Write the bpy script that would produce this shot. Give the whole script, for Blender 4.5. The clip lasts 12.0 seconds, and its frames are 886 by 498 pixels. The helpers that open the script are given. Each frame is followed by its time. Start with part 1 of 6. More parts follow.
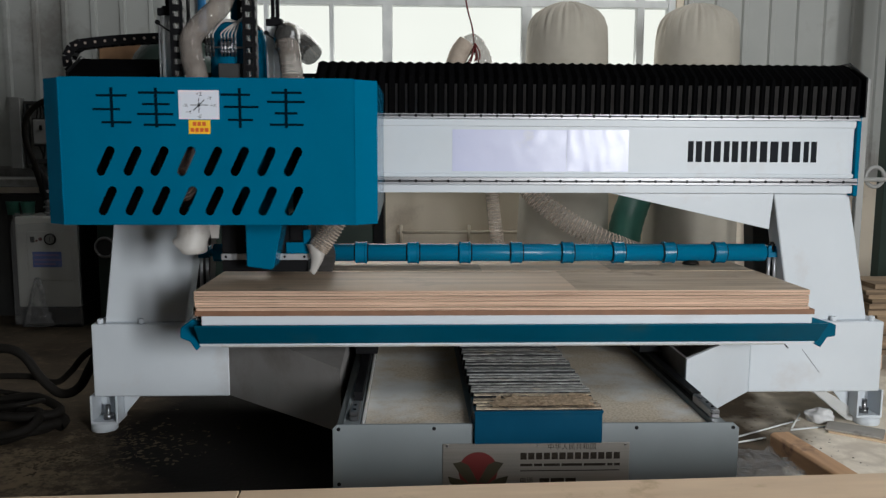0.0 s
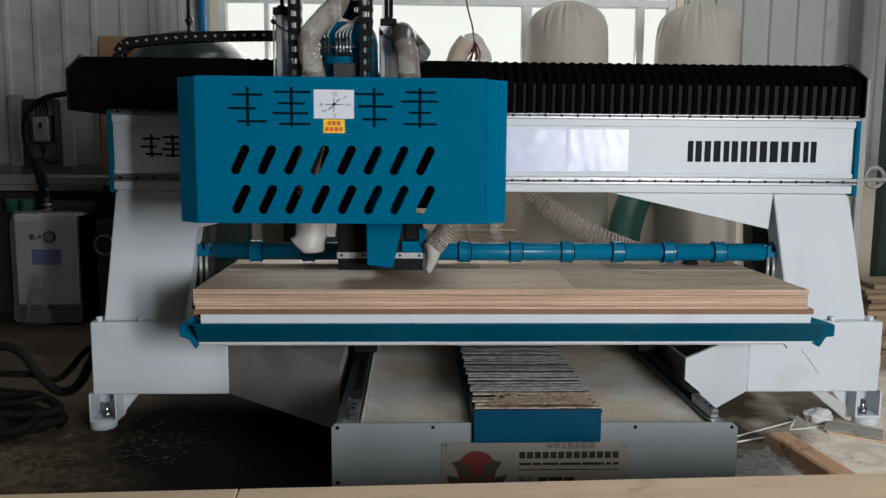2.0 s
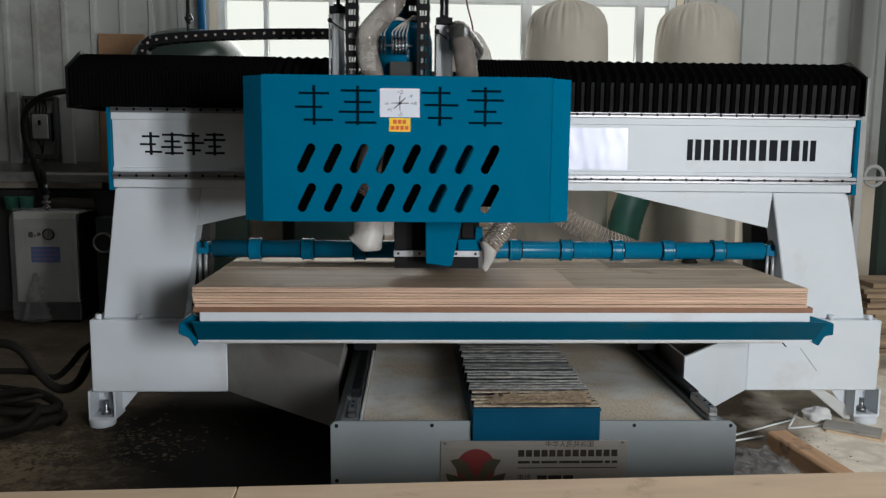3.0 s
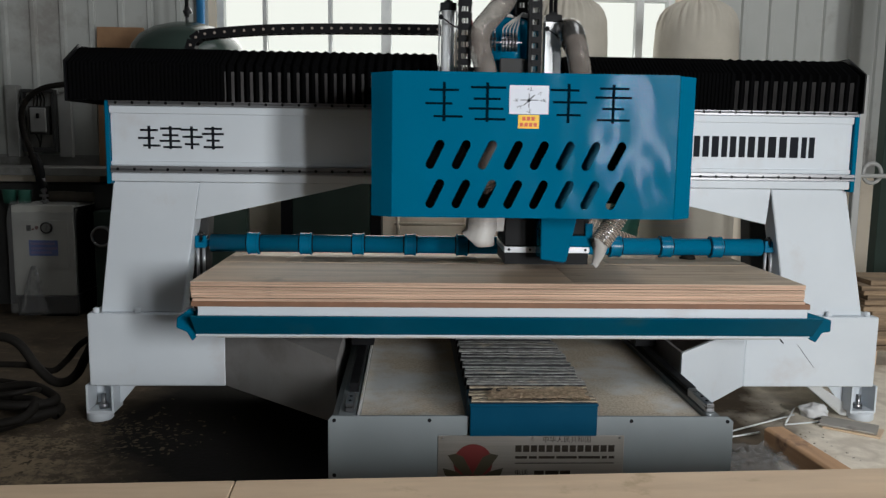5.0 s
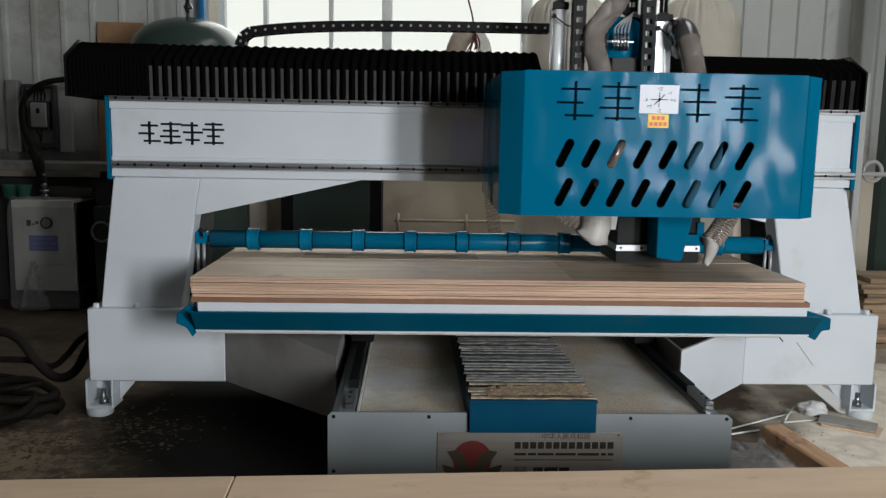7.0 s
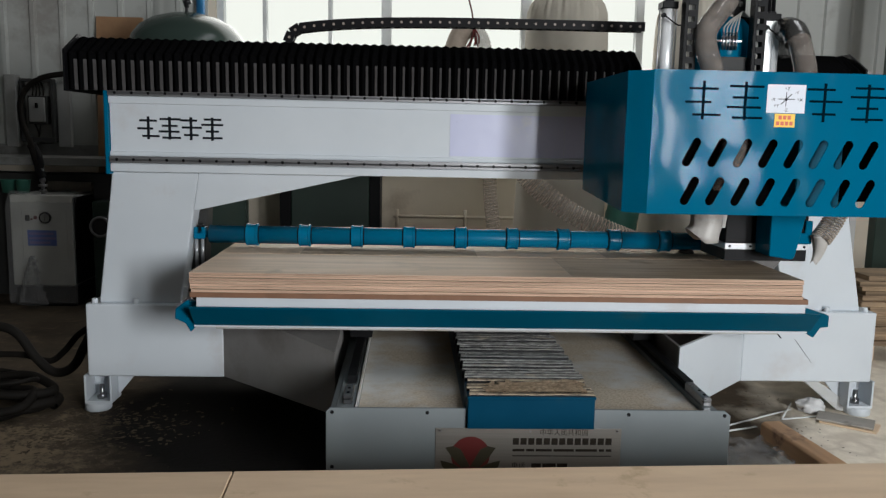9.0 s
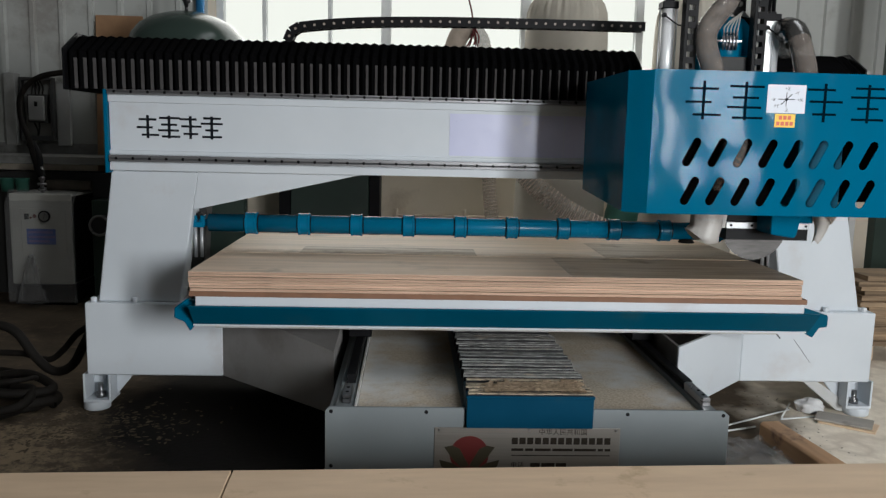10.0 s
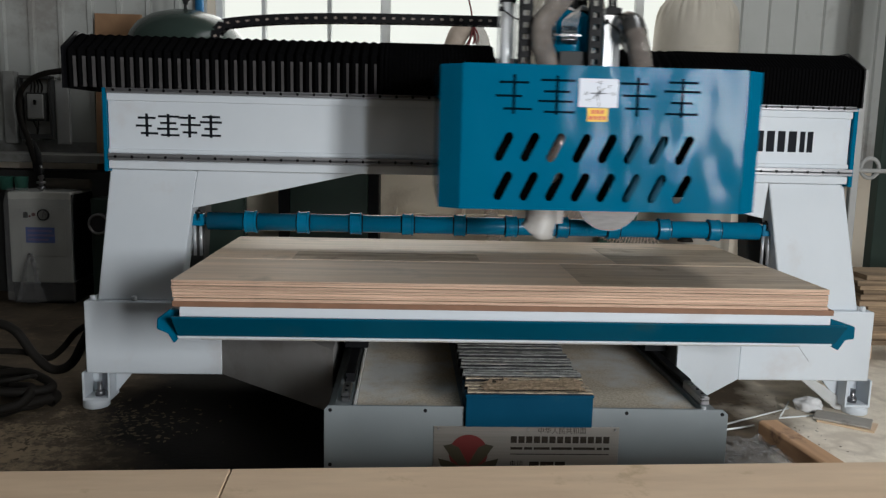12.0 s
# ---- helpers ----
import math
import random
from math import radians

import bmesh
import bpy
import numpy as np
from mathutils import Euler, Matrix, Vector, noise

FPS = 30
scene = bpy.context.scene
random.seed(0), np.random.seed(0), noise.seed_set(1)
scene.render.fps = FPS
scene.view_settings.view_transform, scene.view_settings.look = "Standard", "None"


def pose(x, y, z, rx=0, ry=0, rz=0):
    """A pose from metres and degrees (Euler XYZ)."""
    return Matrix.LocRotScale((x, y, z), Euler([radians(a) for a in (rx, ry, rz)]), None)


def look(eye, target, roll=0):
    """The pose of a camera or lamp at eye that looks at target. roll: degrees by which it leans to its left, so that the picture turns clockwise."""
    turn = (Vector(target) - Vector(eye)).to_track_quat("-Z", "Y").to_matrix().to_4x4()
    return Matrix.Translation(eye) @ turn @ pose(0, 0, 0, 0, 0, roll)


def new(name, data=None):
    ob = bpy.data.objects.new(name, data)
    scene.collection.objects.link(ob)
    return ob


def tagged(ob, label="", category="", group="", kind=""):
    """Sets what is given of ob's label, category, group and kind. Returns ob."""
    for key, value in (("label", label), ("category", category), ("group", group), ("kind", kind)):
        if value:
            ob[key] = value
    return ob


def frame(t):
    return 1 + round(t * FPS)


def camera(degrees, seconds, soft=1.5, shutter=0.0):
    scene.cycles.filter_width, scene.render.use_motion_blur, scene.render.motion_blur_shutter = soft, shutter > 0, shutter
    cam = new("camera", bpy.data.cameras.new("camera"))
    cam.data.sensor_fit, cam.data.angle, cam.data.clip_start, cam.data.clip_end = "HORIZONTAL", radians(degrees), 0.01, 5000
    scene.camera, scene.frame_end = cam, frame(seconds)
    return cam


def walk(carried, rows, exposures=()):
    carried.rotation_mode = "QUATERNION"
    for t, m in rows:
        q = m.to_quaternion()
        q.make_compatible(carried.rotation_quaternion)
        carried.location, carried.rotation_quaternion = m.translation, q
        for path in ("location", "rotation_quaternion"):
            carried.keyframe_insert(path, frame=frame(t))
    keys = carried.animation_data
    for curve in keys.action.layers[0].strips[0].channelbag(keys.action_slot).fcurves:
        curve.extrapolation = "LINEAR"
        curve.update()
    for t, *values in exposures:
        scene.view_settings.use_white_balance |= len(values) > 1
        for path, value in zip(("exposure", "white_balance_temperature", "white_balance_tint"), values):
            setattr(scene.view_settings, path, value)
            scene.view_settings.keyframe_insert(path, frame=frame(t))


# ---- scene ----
cam = camera(57.8, 12.0, soft=1.35, shutter=0.5)
EYE = (-0.371, -3.729, 1.347)


def aim(yaw, pitch, roll):
    """A pose at EYE that looks yaw degrees to the right of north and pitch degrees up."""
    a, b = radians(yaw), radians(pitch)
    way = Vector((math.sin(a) * math.cos(b), math.cos(a) * math.cos(b), math.sin(b)))
    return look(EYE, Vector(EYE) + way, roll)


walk(cam, [(0.0, aim(2.21, -7.10, 0.26)), (0.5, aim(2.18, -7.13, 0.28)), (1.0, aim(2.17, -7.16, 0.34)), (1.5, aim(2.23, -7.17, 0.38)),
           (2.0, aim(2.25, -7.18, 0.45)), (2.5, aim(2.25, -7.20, 0.46)), (3.0, aim(2.30, -7.31, 0.55)), (5.0, aim(2.43, -7.65, 0.82)),
           (5.5, aim(2.41, -7.71, 0.86)), (6.0, aim(2.42, -7.79, 0.92)), (6.5, aim(2.41, -7.85, 0.95)), (7.0, aim(2.43, -7.89, 1.04)),
           (9.0, aim(2.52, -8.17, 1.22)), (9.5, aim(2.55, -8.20, 1.28)), (10.0, aim(2.57, -8.21, 1.34)), (10.5, aim(2.61, -8.27, 1.39)),
           (11.0, aim(2.62, -8.27, 1.40)), (11.5, aim(2.63, -8.29, 1.39)), (12.0, aim(2.63, -8.30, 1.39))], exposures=[(0.0, 0.0), (12.0, 0.0)])

# ---- light ----
world = bpy.data.worlds.new("sky")
scene.world = world
world.use_nodes = True
_wn = world.node_tree.nodes
_sky = _wn.new("ShaderNodeTexSky")
_sky.sky_type, _sky.sun_disc, _sky.sun_elevation, _sky.sun_rotation = "NISHITA", False, radians(40), radians(160)
_wn["Background"].inputs["Strength"].default_value = 0.06
world.node_tree.links.new(_sky.outputs[0], _wn["Background"].inputs["Color"])


def area_light(name, eye, target, w, h, power, colour):
    data = bpy.data.lights.new(name, "AREA")
    data.shape, data.size, data.size_y, data.energy, data.color = "RECTANGLE", w, h, power, colour
    ob = new(name, data)
    ob.matrix_world = look(eye, target)
    return ob


# daylight through the window and its side light behind the camera, through the rear windows and through the skylight
area_light("door_daylight", (2.74, -6.02, 1.74), (-2.2, 0.0, 1.50), 0.50, 1.6, 244, (0.94, 0.965, 0.98))
area_light("side_light_daylight", (1.80, -6.02, 1.74), (-2.2, 0.0, 1.50), 0.20, 1.6, 97, (0.95, 0.98, 1.0))
area_light("window_daylight", (-0.1, 3.12, 2.6), (-0.1, -2.0, 1.2), 3.7, 1.9, 50, (1.0, 1.0, 0.97))
area_light("skylight_daylight", (2.45, -0.55, 6.4), (2.45, -0.55, 0.0), 1.7, 4.3, 100, (0.97, 0.99, 1.0))


# ---- materials ----
def material(name, colour, rough=0.5, metal=0.0, colour2=None, scale=8.0, bump=0.0, bump_scale=60.0, stretch=(1, 1, 1), rough_var=0.1,
             wear=None, wear_amount=0.0, wear_scale=3.0, piece=0.0, alpha=1.0, wave_bump=0.0, wave_scale=1.5, wave_stretch=(1, 1, 1), spec=0.5):
    m = bpy.data.materials.new(name)
    m.use_nodes = True
    nt = m.node_tree
    n, link = nt.nodes, nt.links.new
    b = n["Principled BSDF"]
    co = n.new("ShaderNodeTexCoord")
    mp = n.new("ShaderNodeMapping")
    mp.inputs["Scale"].default_value = stretch
    link(co.outputs["Object"], mp.inputs["Vector"])
    if piece:
        own = n.new("ShaderNodeObjectInfo")
        far = n.new("ShaderNodeVectorMath")
        far.operation = "MULTIPLY"
        link(own.outputs["Random"], far.inputs[0])
        far.inputs[1].default_value = (23.0, 17.0, 31.0)
        link(far.outputs[0], mp.inputs["Location"])
    nz = n.new("ShaderNodeTexNoise")
    nz.inputs["Scale"].default_value, nz.inputs["Detail"].default_value, nz.inputs["Roughness"].default_value = scale, 6, 0.6
    link(mp.outputs[0], nz.inputs["Vector"])
    ramp = n.new("ShaderNodeValToRGB")
    ramp.color_ramp.elements[0].position, ramp.color_ramp.elements[1].position = 0.3, 0.7
    c2 = colour2 or tuple(c * 0.85 for c in colour)
    ramp.color_ramp.elements[0].color, ramp.color_ramp.elements[1].color = (*c2, 1), (*colour, 1)
    link(nz.outputs["Fac"], ramp.inputs[0])
    out = ramp.outputs[0]
    if wear:
        n2 = n.new("ShaderNodeTexNoise")
        n2.inputs["Scale"].default_value, n2.inputs["Detail"].default_value, n2.inputs["Roughness"].default_value = wear_scale, 8, 0.65
        link(co.outputs["Object"], n2.inputs["Vector"])
        r2 = n.new("ShaderNodeValToRGB")
        r2.color_ramp.elements[0].position, r2.color_ramp.elements[1].position = 0.62 - 0.3 * wear_amount, 0.72 - 0.2 * wear_amount
        link(n2.outputs["Fac"], r2.inputs[0])
        mx = n.new("ShaderNodeMix")
        mx.data_type = "RGBA"
        link(r2.outputs[0], mx.inputs["Factor"])
        link(out, mx.inputs[6])
        mx.inputs[7].default_value = (*wear, 1)
        out = mx.outputs[2]
    if piece:
        info = n.new("ShaderNodeObjectInfo")
        hs = n.new("ShaderNodeHueSaturation")
        mr = n.new("ShaderNodeMapRange")
        mr.inputs["To Min"].default_value, mr.inputs["To Max"].default_value = 1 - piece, 1 + piece
        link(info.outputs["Random"], mr.inputs["Value"])
        link(mr.outputs[0], hs.inputs["Value"])
        link(out, hs.inputs["Color"])
        out = hs.outputs[0]
    link(out, b.inputs["Base Color"])
    b.inputs["Metallic"].default_value = metal
    b.inputs["Specular IOR Level"].default_value = spec
    rr = n.new("ShaderNodeMapRange")
    rr.inputs["To Min"].default_value, rr.inputs["To Max"].default_value = max(0.02, rough - rough_var), min(1, rough + rough_var)
    link(nz.outputs["Fac"], rr.inputs["Value"])
    link(rr.outputs[0], b.inputs["Roughness"])
    b.inputs["Alpha"].default_value = alpha
    normal = None
    if wave_bump:
        n4 = n.new("ShaderNodeTexNoise")
        n4.inputs["Scale"].default_value, n4.inputs["Detail"].default_value = wave_scale, 1.0
        m4 = n.new("ShaderNodeMapping")
        m4.inputs["Scale"].default_value = wave_stretch
        link(co.outputs["Object"], m4.inputs["Vector"])
        link(m4.outputs[0], n4.inputs["Vector"])
        b4 = n.new("ShaderNodeBump")
        b4.inputs["Strength"].default_value, b4.inputs["Distance"].default_value = 1.0, wave_bump
        link(n4.outputs["Fac"], b4.inputs["Height"])
        normal = b4
    if bump:
        n3 = n.new("ShaderNodeTexNoise")
        n3.inputs["Scale"].default_value, n3.inputs["Detail"].default_value = bump_scale, 4
        link(mp.outputs[0], n3.inputs["Vector"])
        bp = n.new("ShaderNodeBump")
        bp.inputs["Strength"].default_value, bp.inputs["Distance"].default_value = 0.6, bump
        link(n3.outputs["Fac"], bp.inputs["Height"])
        if normal:
            link(normal.outputs[0], bp.inputs["Normal"])
        normal = bp
    if normal:
        link(normal.outputs[0], b.inputs["Normal"])
    return m


TEAL = material("teal_paint", (0.0, 0.114, 0.212), 0.115, 0.0, (0.0, 0.105, 0.198), 3, 0.00008, 220, rough_var=0.02, wave_bump=0.0130, wave_scale=4.0, wave_stretch=(1.3, 1.0, 0.9), spec=0.042)
TEAL_PIPE = material("teal_pipe_paint", (0.0, 0.145, 0.272), 0.26, 0.0, (0.0, 0.130, 0.248), 3, 0.0002, 200, rough_var=0.04, spec=0.22)
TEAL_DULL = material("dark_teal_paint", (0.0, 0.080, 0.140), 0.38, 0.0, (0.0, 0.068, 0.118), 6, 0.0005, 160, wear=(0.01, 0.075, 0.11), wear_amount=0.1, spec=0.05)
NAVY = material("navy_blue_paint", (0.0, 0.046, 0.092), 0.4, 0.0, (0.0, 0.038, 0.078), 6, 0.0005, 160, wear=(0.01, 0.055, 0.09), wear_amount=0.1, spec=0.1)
WHITE = material("white_machine_paint", (0.605, 0.645, 0.685), 0.42, 0.0, (0.555, 0.595, 0.635), 2.0, 0.0004, 180, wear=(0.55, 0.56, 0.58), wear_amount=0.12, wear_scale=2.2, spec=0.3)
DARK_GREY = material("dark_grey_paint", (0.055, 0.055, 0.054), 0.6, 0.0, (0.04, 0.04, 0.039), 4, 0.0005, 120, spec=0.2)
# darker, browner copy of the white paint, with shade put into its colour
WHITE_SHADED = material("shaded_white_paint", (0.30, 0.29, 0.285), 0.6, 0.0, (0.23, 0.22, 0.21), 2.0, 0.0006, 160, wear=(0.19, 0.175, 0.165), wear_amount=0.5, wear_scale=1.6, spec=0.2)
WHITE_DUSTY = material("dusty_white_paint", (0.55, 0.56, 0.57), 0.6, 0.0, (0.46, 0.46, 0.44), 3.0, 0.0006, 160, wear=(0.42, 0.38, 0.30), wear_amount=0.3)
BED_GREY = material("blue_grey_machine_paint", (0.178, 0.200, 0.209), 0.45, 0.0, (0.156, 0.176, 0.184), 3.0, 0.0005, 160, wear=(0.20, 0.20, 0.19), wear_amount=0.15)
SAWDUST = material("sawdust", (0.62, 0.54, 0.43), 0.9, 0.0, (0.36, 0.315, 0.25), 110, 0.0012, 220, wear=(0.56, 0.56, 0.54), wear_amount=0.55, wear_scale=3.2, spec=0.1)
SHAVING = material("dirty_shavings", (0.17, 0.135, 0.095), 0.95, 0.0, (0.06, 0.047, 0.033), 14, spec=0.05)
BLACK = material("black_plastic", (0.006, 0.006, 0.007), 0.5, 0.0, (0.006, 0.006, 0.007), 12, 0.0004, 120, spec=0.12)
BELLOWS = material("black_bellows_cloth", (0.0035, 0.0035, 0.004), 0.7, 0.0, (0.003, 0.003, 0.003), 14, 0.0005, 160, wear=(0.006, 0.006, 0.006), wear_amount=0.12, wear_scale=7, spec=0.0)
# paler bellows flanks: light on one side put into the colour, dimmer east
CREST = material("lit_bellows_flank", (0.095, 0.092, 0.092), 0.5, 0.0, (0.040, 0.035, 0.035), 9, 0.0005, 120, spec=0.15)
CREST_DULL = material("dim_lit_bellows_flank", (0.075, 0.073, 0.073), 0.6, 0.0, (0.035, 0.032, 0.032), 9, 0.0005, 120, spec=0.1)
RUBBER = material("black_rubber", (0.013, 0.011, 0.009), 0.65, 0.0, (0.008, 0.007, 0.006), 9, 0.0006, 90, wear=(0.04, 0.03, 0.022), wear_amount=0.12, spec=0.12)
RAIL = material("oiled_rail_steel", (0.30, 0.30, 0.31), 0.42, 0.8, (0.20, 0.20, 0.21), 9, 0.0002, 200, (0.4, 1, 8), rough_var=0.06)
STEEL = material("ground_steel", (0.36, 0.36, 0.37), 0.30, 1.0, (0.28, 0.28, 0.29), 12, 0.0002, 200, (1, 1, 8))
BLADE = material("brushed_blade_steel", (0.105, 0.10, 0.098), 0.36, 0.9, (0.070, 0.068, 0.066), 16, 0.0002, 200, (1, 1, 5))
DARK_STEEL = material("dark_steel", (0.05, 0.05, 0.053), 0.4, 0.7, (0.03, 0.03, 0.03), 12, 0.0004, 120)
POLISHED = material("polished_cylinder", (0.90, 0.91, 0.92), 0.32, 0.15, (0.80, 0.81, 0.82), 8, 0.0, 60, (8, 8, 0.3))
CHROME = material("bright_aluminium", (0.50, 0.51, 0.53), 0.40, 0.55, (0.42, 0.43, 0.45), 6)
PLATE = material("brushed_nameplate", (0.31, 0.29, 0.265), 0.42, 0.6, (0.25, 0.235, 0.215), 40, 0.0002, 200, (0.1, 1, 6))
PLY_DARK = material("brown_plywood_veneer", (0.58, 0.455, 0.32), 0.55, 0.0, (0.21, 0.15, 0.10), 4.2, 0.0008, 90, (0.3, 9, 9), wear=(0.20, 0.14, 0.09), wear_amount=0.22, wear_scale=3.4)
PLY = material("plywood_face", (0.74, 0.565, 0.41), 0.5, 0.0, (0.45, 0.335, 0.23), 3.0, 0.0006, 90, (0.35, 7, 7), wear=(0.34, 0.27, 0.19), wear_amount=0.12, wear_scale=2.6, piece=0.06)
PLY_EDGE = material("plywood_edge", (0.84, 0.565, 0.42), 0.75, 0.0, (0.17, 0.092, 0.06), 4.0, 0.0015, 12, (0.55, 0.6, 130), piece=0.2)
SPOIL = material("brown_spoilboard", (0.24, 0.12, 0.07), 0.7, 0.0, (0.18, 0.09, 0.05), 14, 0.0006, 120)
WOOD = material("pale_wood", (0.74, 0.555, 0.38), 0.55, 0.0, (0.60, 0.435, 0.29), 2.5, 0.0008, 70, (0.9, 5, 5), wear=(0.50, 0.36, 0.22), wear_amount=0.02, wear_scale=6, piece=0.08)
ROUGH_BOARD = material("rough_board", (0.44, 0.315, 0.20), 0.8, 0.0, (0.15, 0.10, 0.06), 5, 0.001, 60, (0.6, 1, 14), piece=0.35)
TIMBER = material("reddish_timber", (0.60, 0.36, 0.19), 0.65, 0.0, (0.40, 0.22, 0.11), 3, 0.001, 60, (6, 0.5, 6), wear=(0.22, 0.12, 0.07), wear_amount=0.15, wear_scale=7)
CRATE = material("brown_fibreboard", (0.36, 0.21, 0.11), 0.75, 0.0, (0.27, 0.15, 0.08), 6, 0.0006, 80, (1, 1, 1))
CONCRETE = material("concrete_floor", (0.138, 0.106, 0.075), 0.85, 0.0, (0.050, 0.040, 0.031), 2.2, 0.004, 45, wear=(0.15, 0.11, 0.075), wear_amount=0.3, wear_scale=9.0, spec=0.12)
_cn = CONCRETE.node_tree
_pos = _cn.nodes.new("ShaderNodeTexCoord")
_ns = _cn.nodes.new("ShaderNodeTexNoise")
_ns.inputs["Scale"].default_value, _ns.inputs["Detail"].default_value = 2.4, 8
_cn.links.new(_pos.outputs["Object"], _ns.inputs["Vector"])
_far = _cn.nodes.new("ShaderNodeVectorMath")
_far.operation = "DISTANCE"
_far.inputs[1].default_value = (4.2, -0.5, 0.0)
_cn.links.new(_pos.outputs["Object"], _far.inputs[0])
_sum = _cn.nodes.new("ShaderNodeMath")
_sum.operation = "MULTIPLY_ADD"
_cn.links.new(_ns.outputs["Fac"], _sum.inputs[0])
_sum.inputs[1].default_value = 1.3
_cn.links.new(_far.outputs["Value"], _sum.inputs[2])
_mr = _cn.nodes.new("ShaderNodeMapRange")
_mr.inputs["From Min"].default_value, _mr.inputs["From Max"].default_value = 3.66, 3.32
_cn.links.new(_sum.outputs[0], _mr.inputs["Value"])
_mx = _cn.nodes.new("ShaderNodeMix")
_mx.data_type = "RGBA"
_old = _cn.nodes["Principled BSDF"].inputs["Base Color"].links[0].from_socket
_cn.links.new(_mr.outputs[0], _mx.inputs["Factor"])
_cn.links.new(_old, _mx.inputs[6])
# pale dusty floor with drag marks and hairline cracks
_vo = _cn.nodes.new("ShaderNodeTexVoronoi")
_vo.feature = "DISTANCE_TO_EDGE"
_vo.inputs["Scale"].default_value = 1.7
_wob = _cn.nodes.new("ShaderNodeMix")
_wob.data_type = "VECTOR"
_wob.inputs["Factor"].default_value = 0.40
_cn.links.new(_pos.outputs["Object"], _wob.inputs[4])
_cn.links.new(_ns.outputs["Color"], _wob.inputs[5])
_cn.links.new(_wob.outputs[1], _vo.inputs["Vector"])
_cr = _cn.nodes.new("ShaderNodeMapRange")
_cr.inputs["From Min"].default_value, _cr.inputs["From Max"].default_value = 0.0, 0.05
_cn.links.new(_vo.outputs["Distance"], _cr.inputs["Value"])
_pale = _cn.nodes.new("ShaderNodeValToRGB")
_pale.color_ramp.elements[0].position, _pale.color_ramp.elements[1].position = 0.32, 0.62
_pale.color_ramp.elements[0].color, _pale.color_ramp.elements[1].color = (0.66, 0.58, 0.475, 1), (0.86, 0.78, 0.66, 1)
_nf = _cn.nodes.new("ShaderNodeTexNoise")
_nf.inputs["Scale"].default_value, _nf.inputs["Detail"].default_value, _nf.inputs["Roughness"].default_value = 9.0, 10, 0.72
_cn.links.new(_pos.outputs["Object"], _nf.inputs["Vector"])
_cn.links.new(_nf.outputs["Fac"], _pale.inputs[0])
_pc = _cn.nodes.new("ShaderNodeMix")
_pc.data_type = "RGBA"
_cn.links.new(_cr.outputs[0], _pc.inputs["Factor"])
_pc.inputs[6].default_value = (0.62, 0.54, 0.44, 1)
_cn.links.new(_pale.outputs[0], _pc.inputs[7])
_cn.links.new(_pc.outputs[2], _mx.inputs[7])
# brown wood dust trodden into the floor by the foot
_dd = _cn.nodes.new("ShaderNodeVectorMath")
_dd.operation = "DISTANCE"
_dd.inputs[1].default_value = (-2.0, -0.45, 0.0)
_cn.links.new(_pos.outputs["Object"], _dd.inputs[0])
_n2 = _cn.nodes.new("ShaderNodeTexNoise")
_n2.inputs["Scale"].default_value, _n2.inputs["Detail"].default_value, _n2.inputs["Roughness"].default_value = 11.0, 12, 0.78
_cn.links.new(_pos.outputs["Object"], _n2.inputs["Vector"])
_da = _cn.nodes.new("ShaderNodeMath")
_da.operation = "MULTIPLY_ADD"
_cn.links.new(_n2.outputs["Fac"], _da.inputs[0])
_da.inputs[1].default_value = 3.2
_cn.links.new(_dd.outputs["Value"], _da.inputs[2])
_dr = _cn.nodes.new("ShaderNodeMapRange")
_dr.inputs["From Min"].default_value, _dr.inputs["From Max"].default_value = 2.02, 1.66
_cn.links.new(_da.outputs[0], _dr.inputs["Value"])
_dm = _cn.nodes.new("ShaderNodeMix")
_dm.data_type = "RGBA"
_cn.links.new(_dr.outputs[0], _dm.inputs["Factor"])
_cn.links.new(_mx.outputs[2], _dm.inputs[6])
_dm.inputs[7].default_value = (0.25, 0.19, 0.125, 1)
# shade beside the bed, painted into the floor colour as a black patch
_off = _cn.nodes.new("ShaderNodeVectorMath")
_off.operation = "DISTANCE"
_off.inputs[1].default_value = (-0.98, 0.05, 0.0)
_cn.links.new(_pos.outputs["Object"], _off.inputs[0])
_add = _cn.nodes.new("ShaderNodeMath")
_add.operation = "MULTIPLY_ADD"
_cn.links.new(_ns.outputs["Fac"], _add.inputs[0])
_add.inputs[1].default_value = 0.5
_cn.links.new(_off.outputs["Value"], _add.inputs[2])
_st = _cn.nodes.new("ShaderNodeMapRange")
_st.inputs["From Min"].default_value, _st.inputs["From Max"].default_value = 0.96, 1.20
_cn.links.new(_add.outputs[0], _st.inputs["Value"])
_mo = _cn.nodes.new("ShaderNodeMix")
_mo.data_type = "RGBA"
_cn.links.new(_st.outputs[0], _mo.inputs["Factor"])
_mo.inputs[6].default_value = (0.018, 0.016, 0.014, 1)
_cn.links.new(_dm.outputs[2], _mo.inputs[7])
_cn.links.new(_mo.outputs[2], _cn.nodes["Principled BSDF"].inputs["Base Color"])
WALL_PANEL = material("grey_sheet_metal_wall", (0.46, 0.47, 0.45), 0.5, 0.0, (0.39, 0.40, 0.38), 1.2, 0.0004, 60, wear=(0.30, 0.29, 0.27), wear_amount=0.2, wear_scale=1.2)
CREAM = material("cream_plaster", (0.80, 0.71, 0.58), 0.8, 0.0, (0.72, 0.63, 0.51), 1.5, 0.001, 60, wear=(0.55, 0.46, 0.36), wear_amount=0.25, wear_scale=1.3)
PLASTER = material("grey_plaster", (0.15, 0.15, 0.145), 0.85, 0.0, (0.12, 0.12, 0.115), 1.5, 0.001, 60)
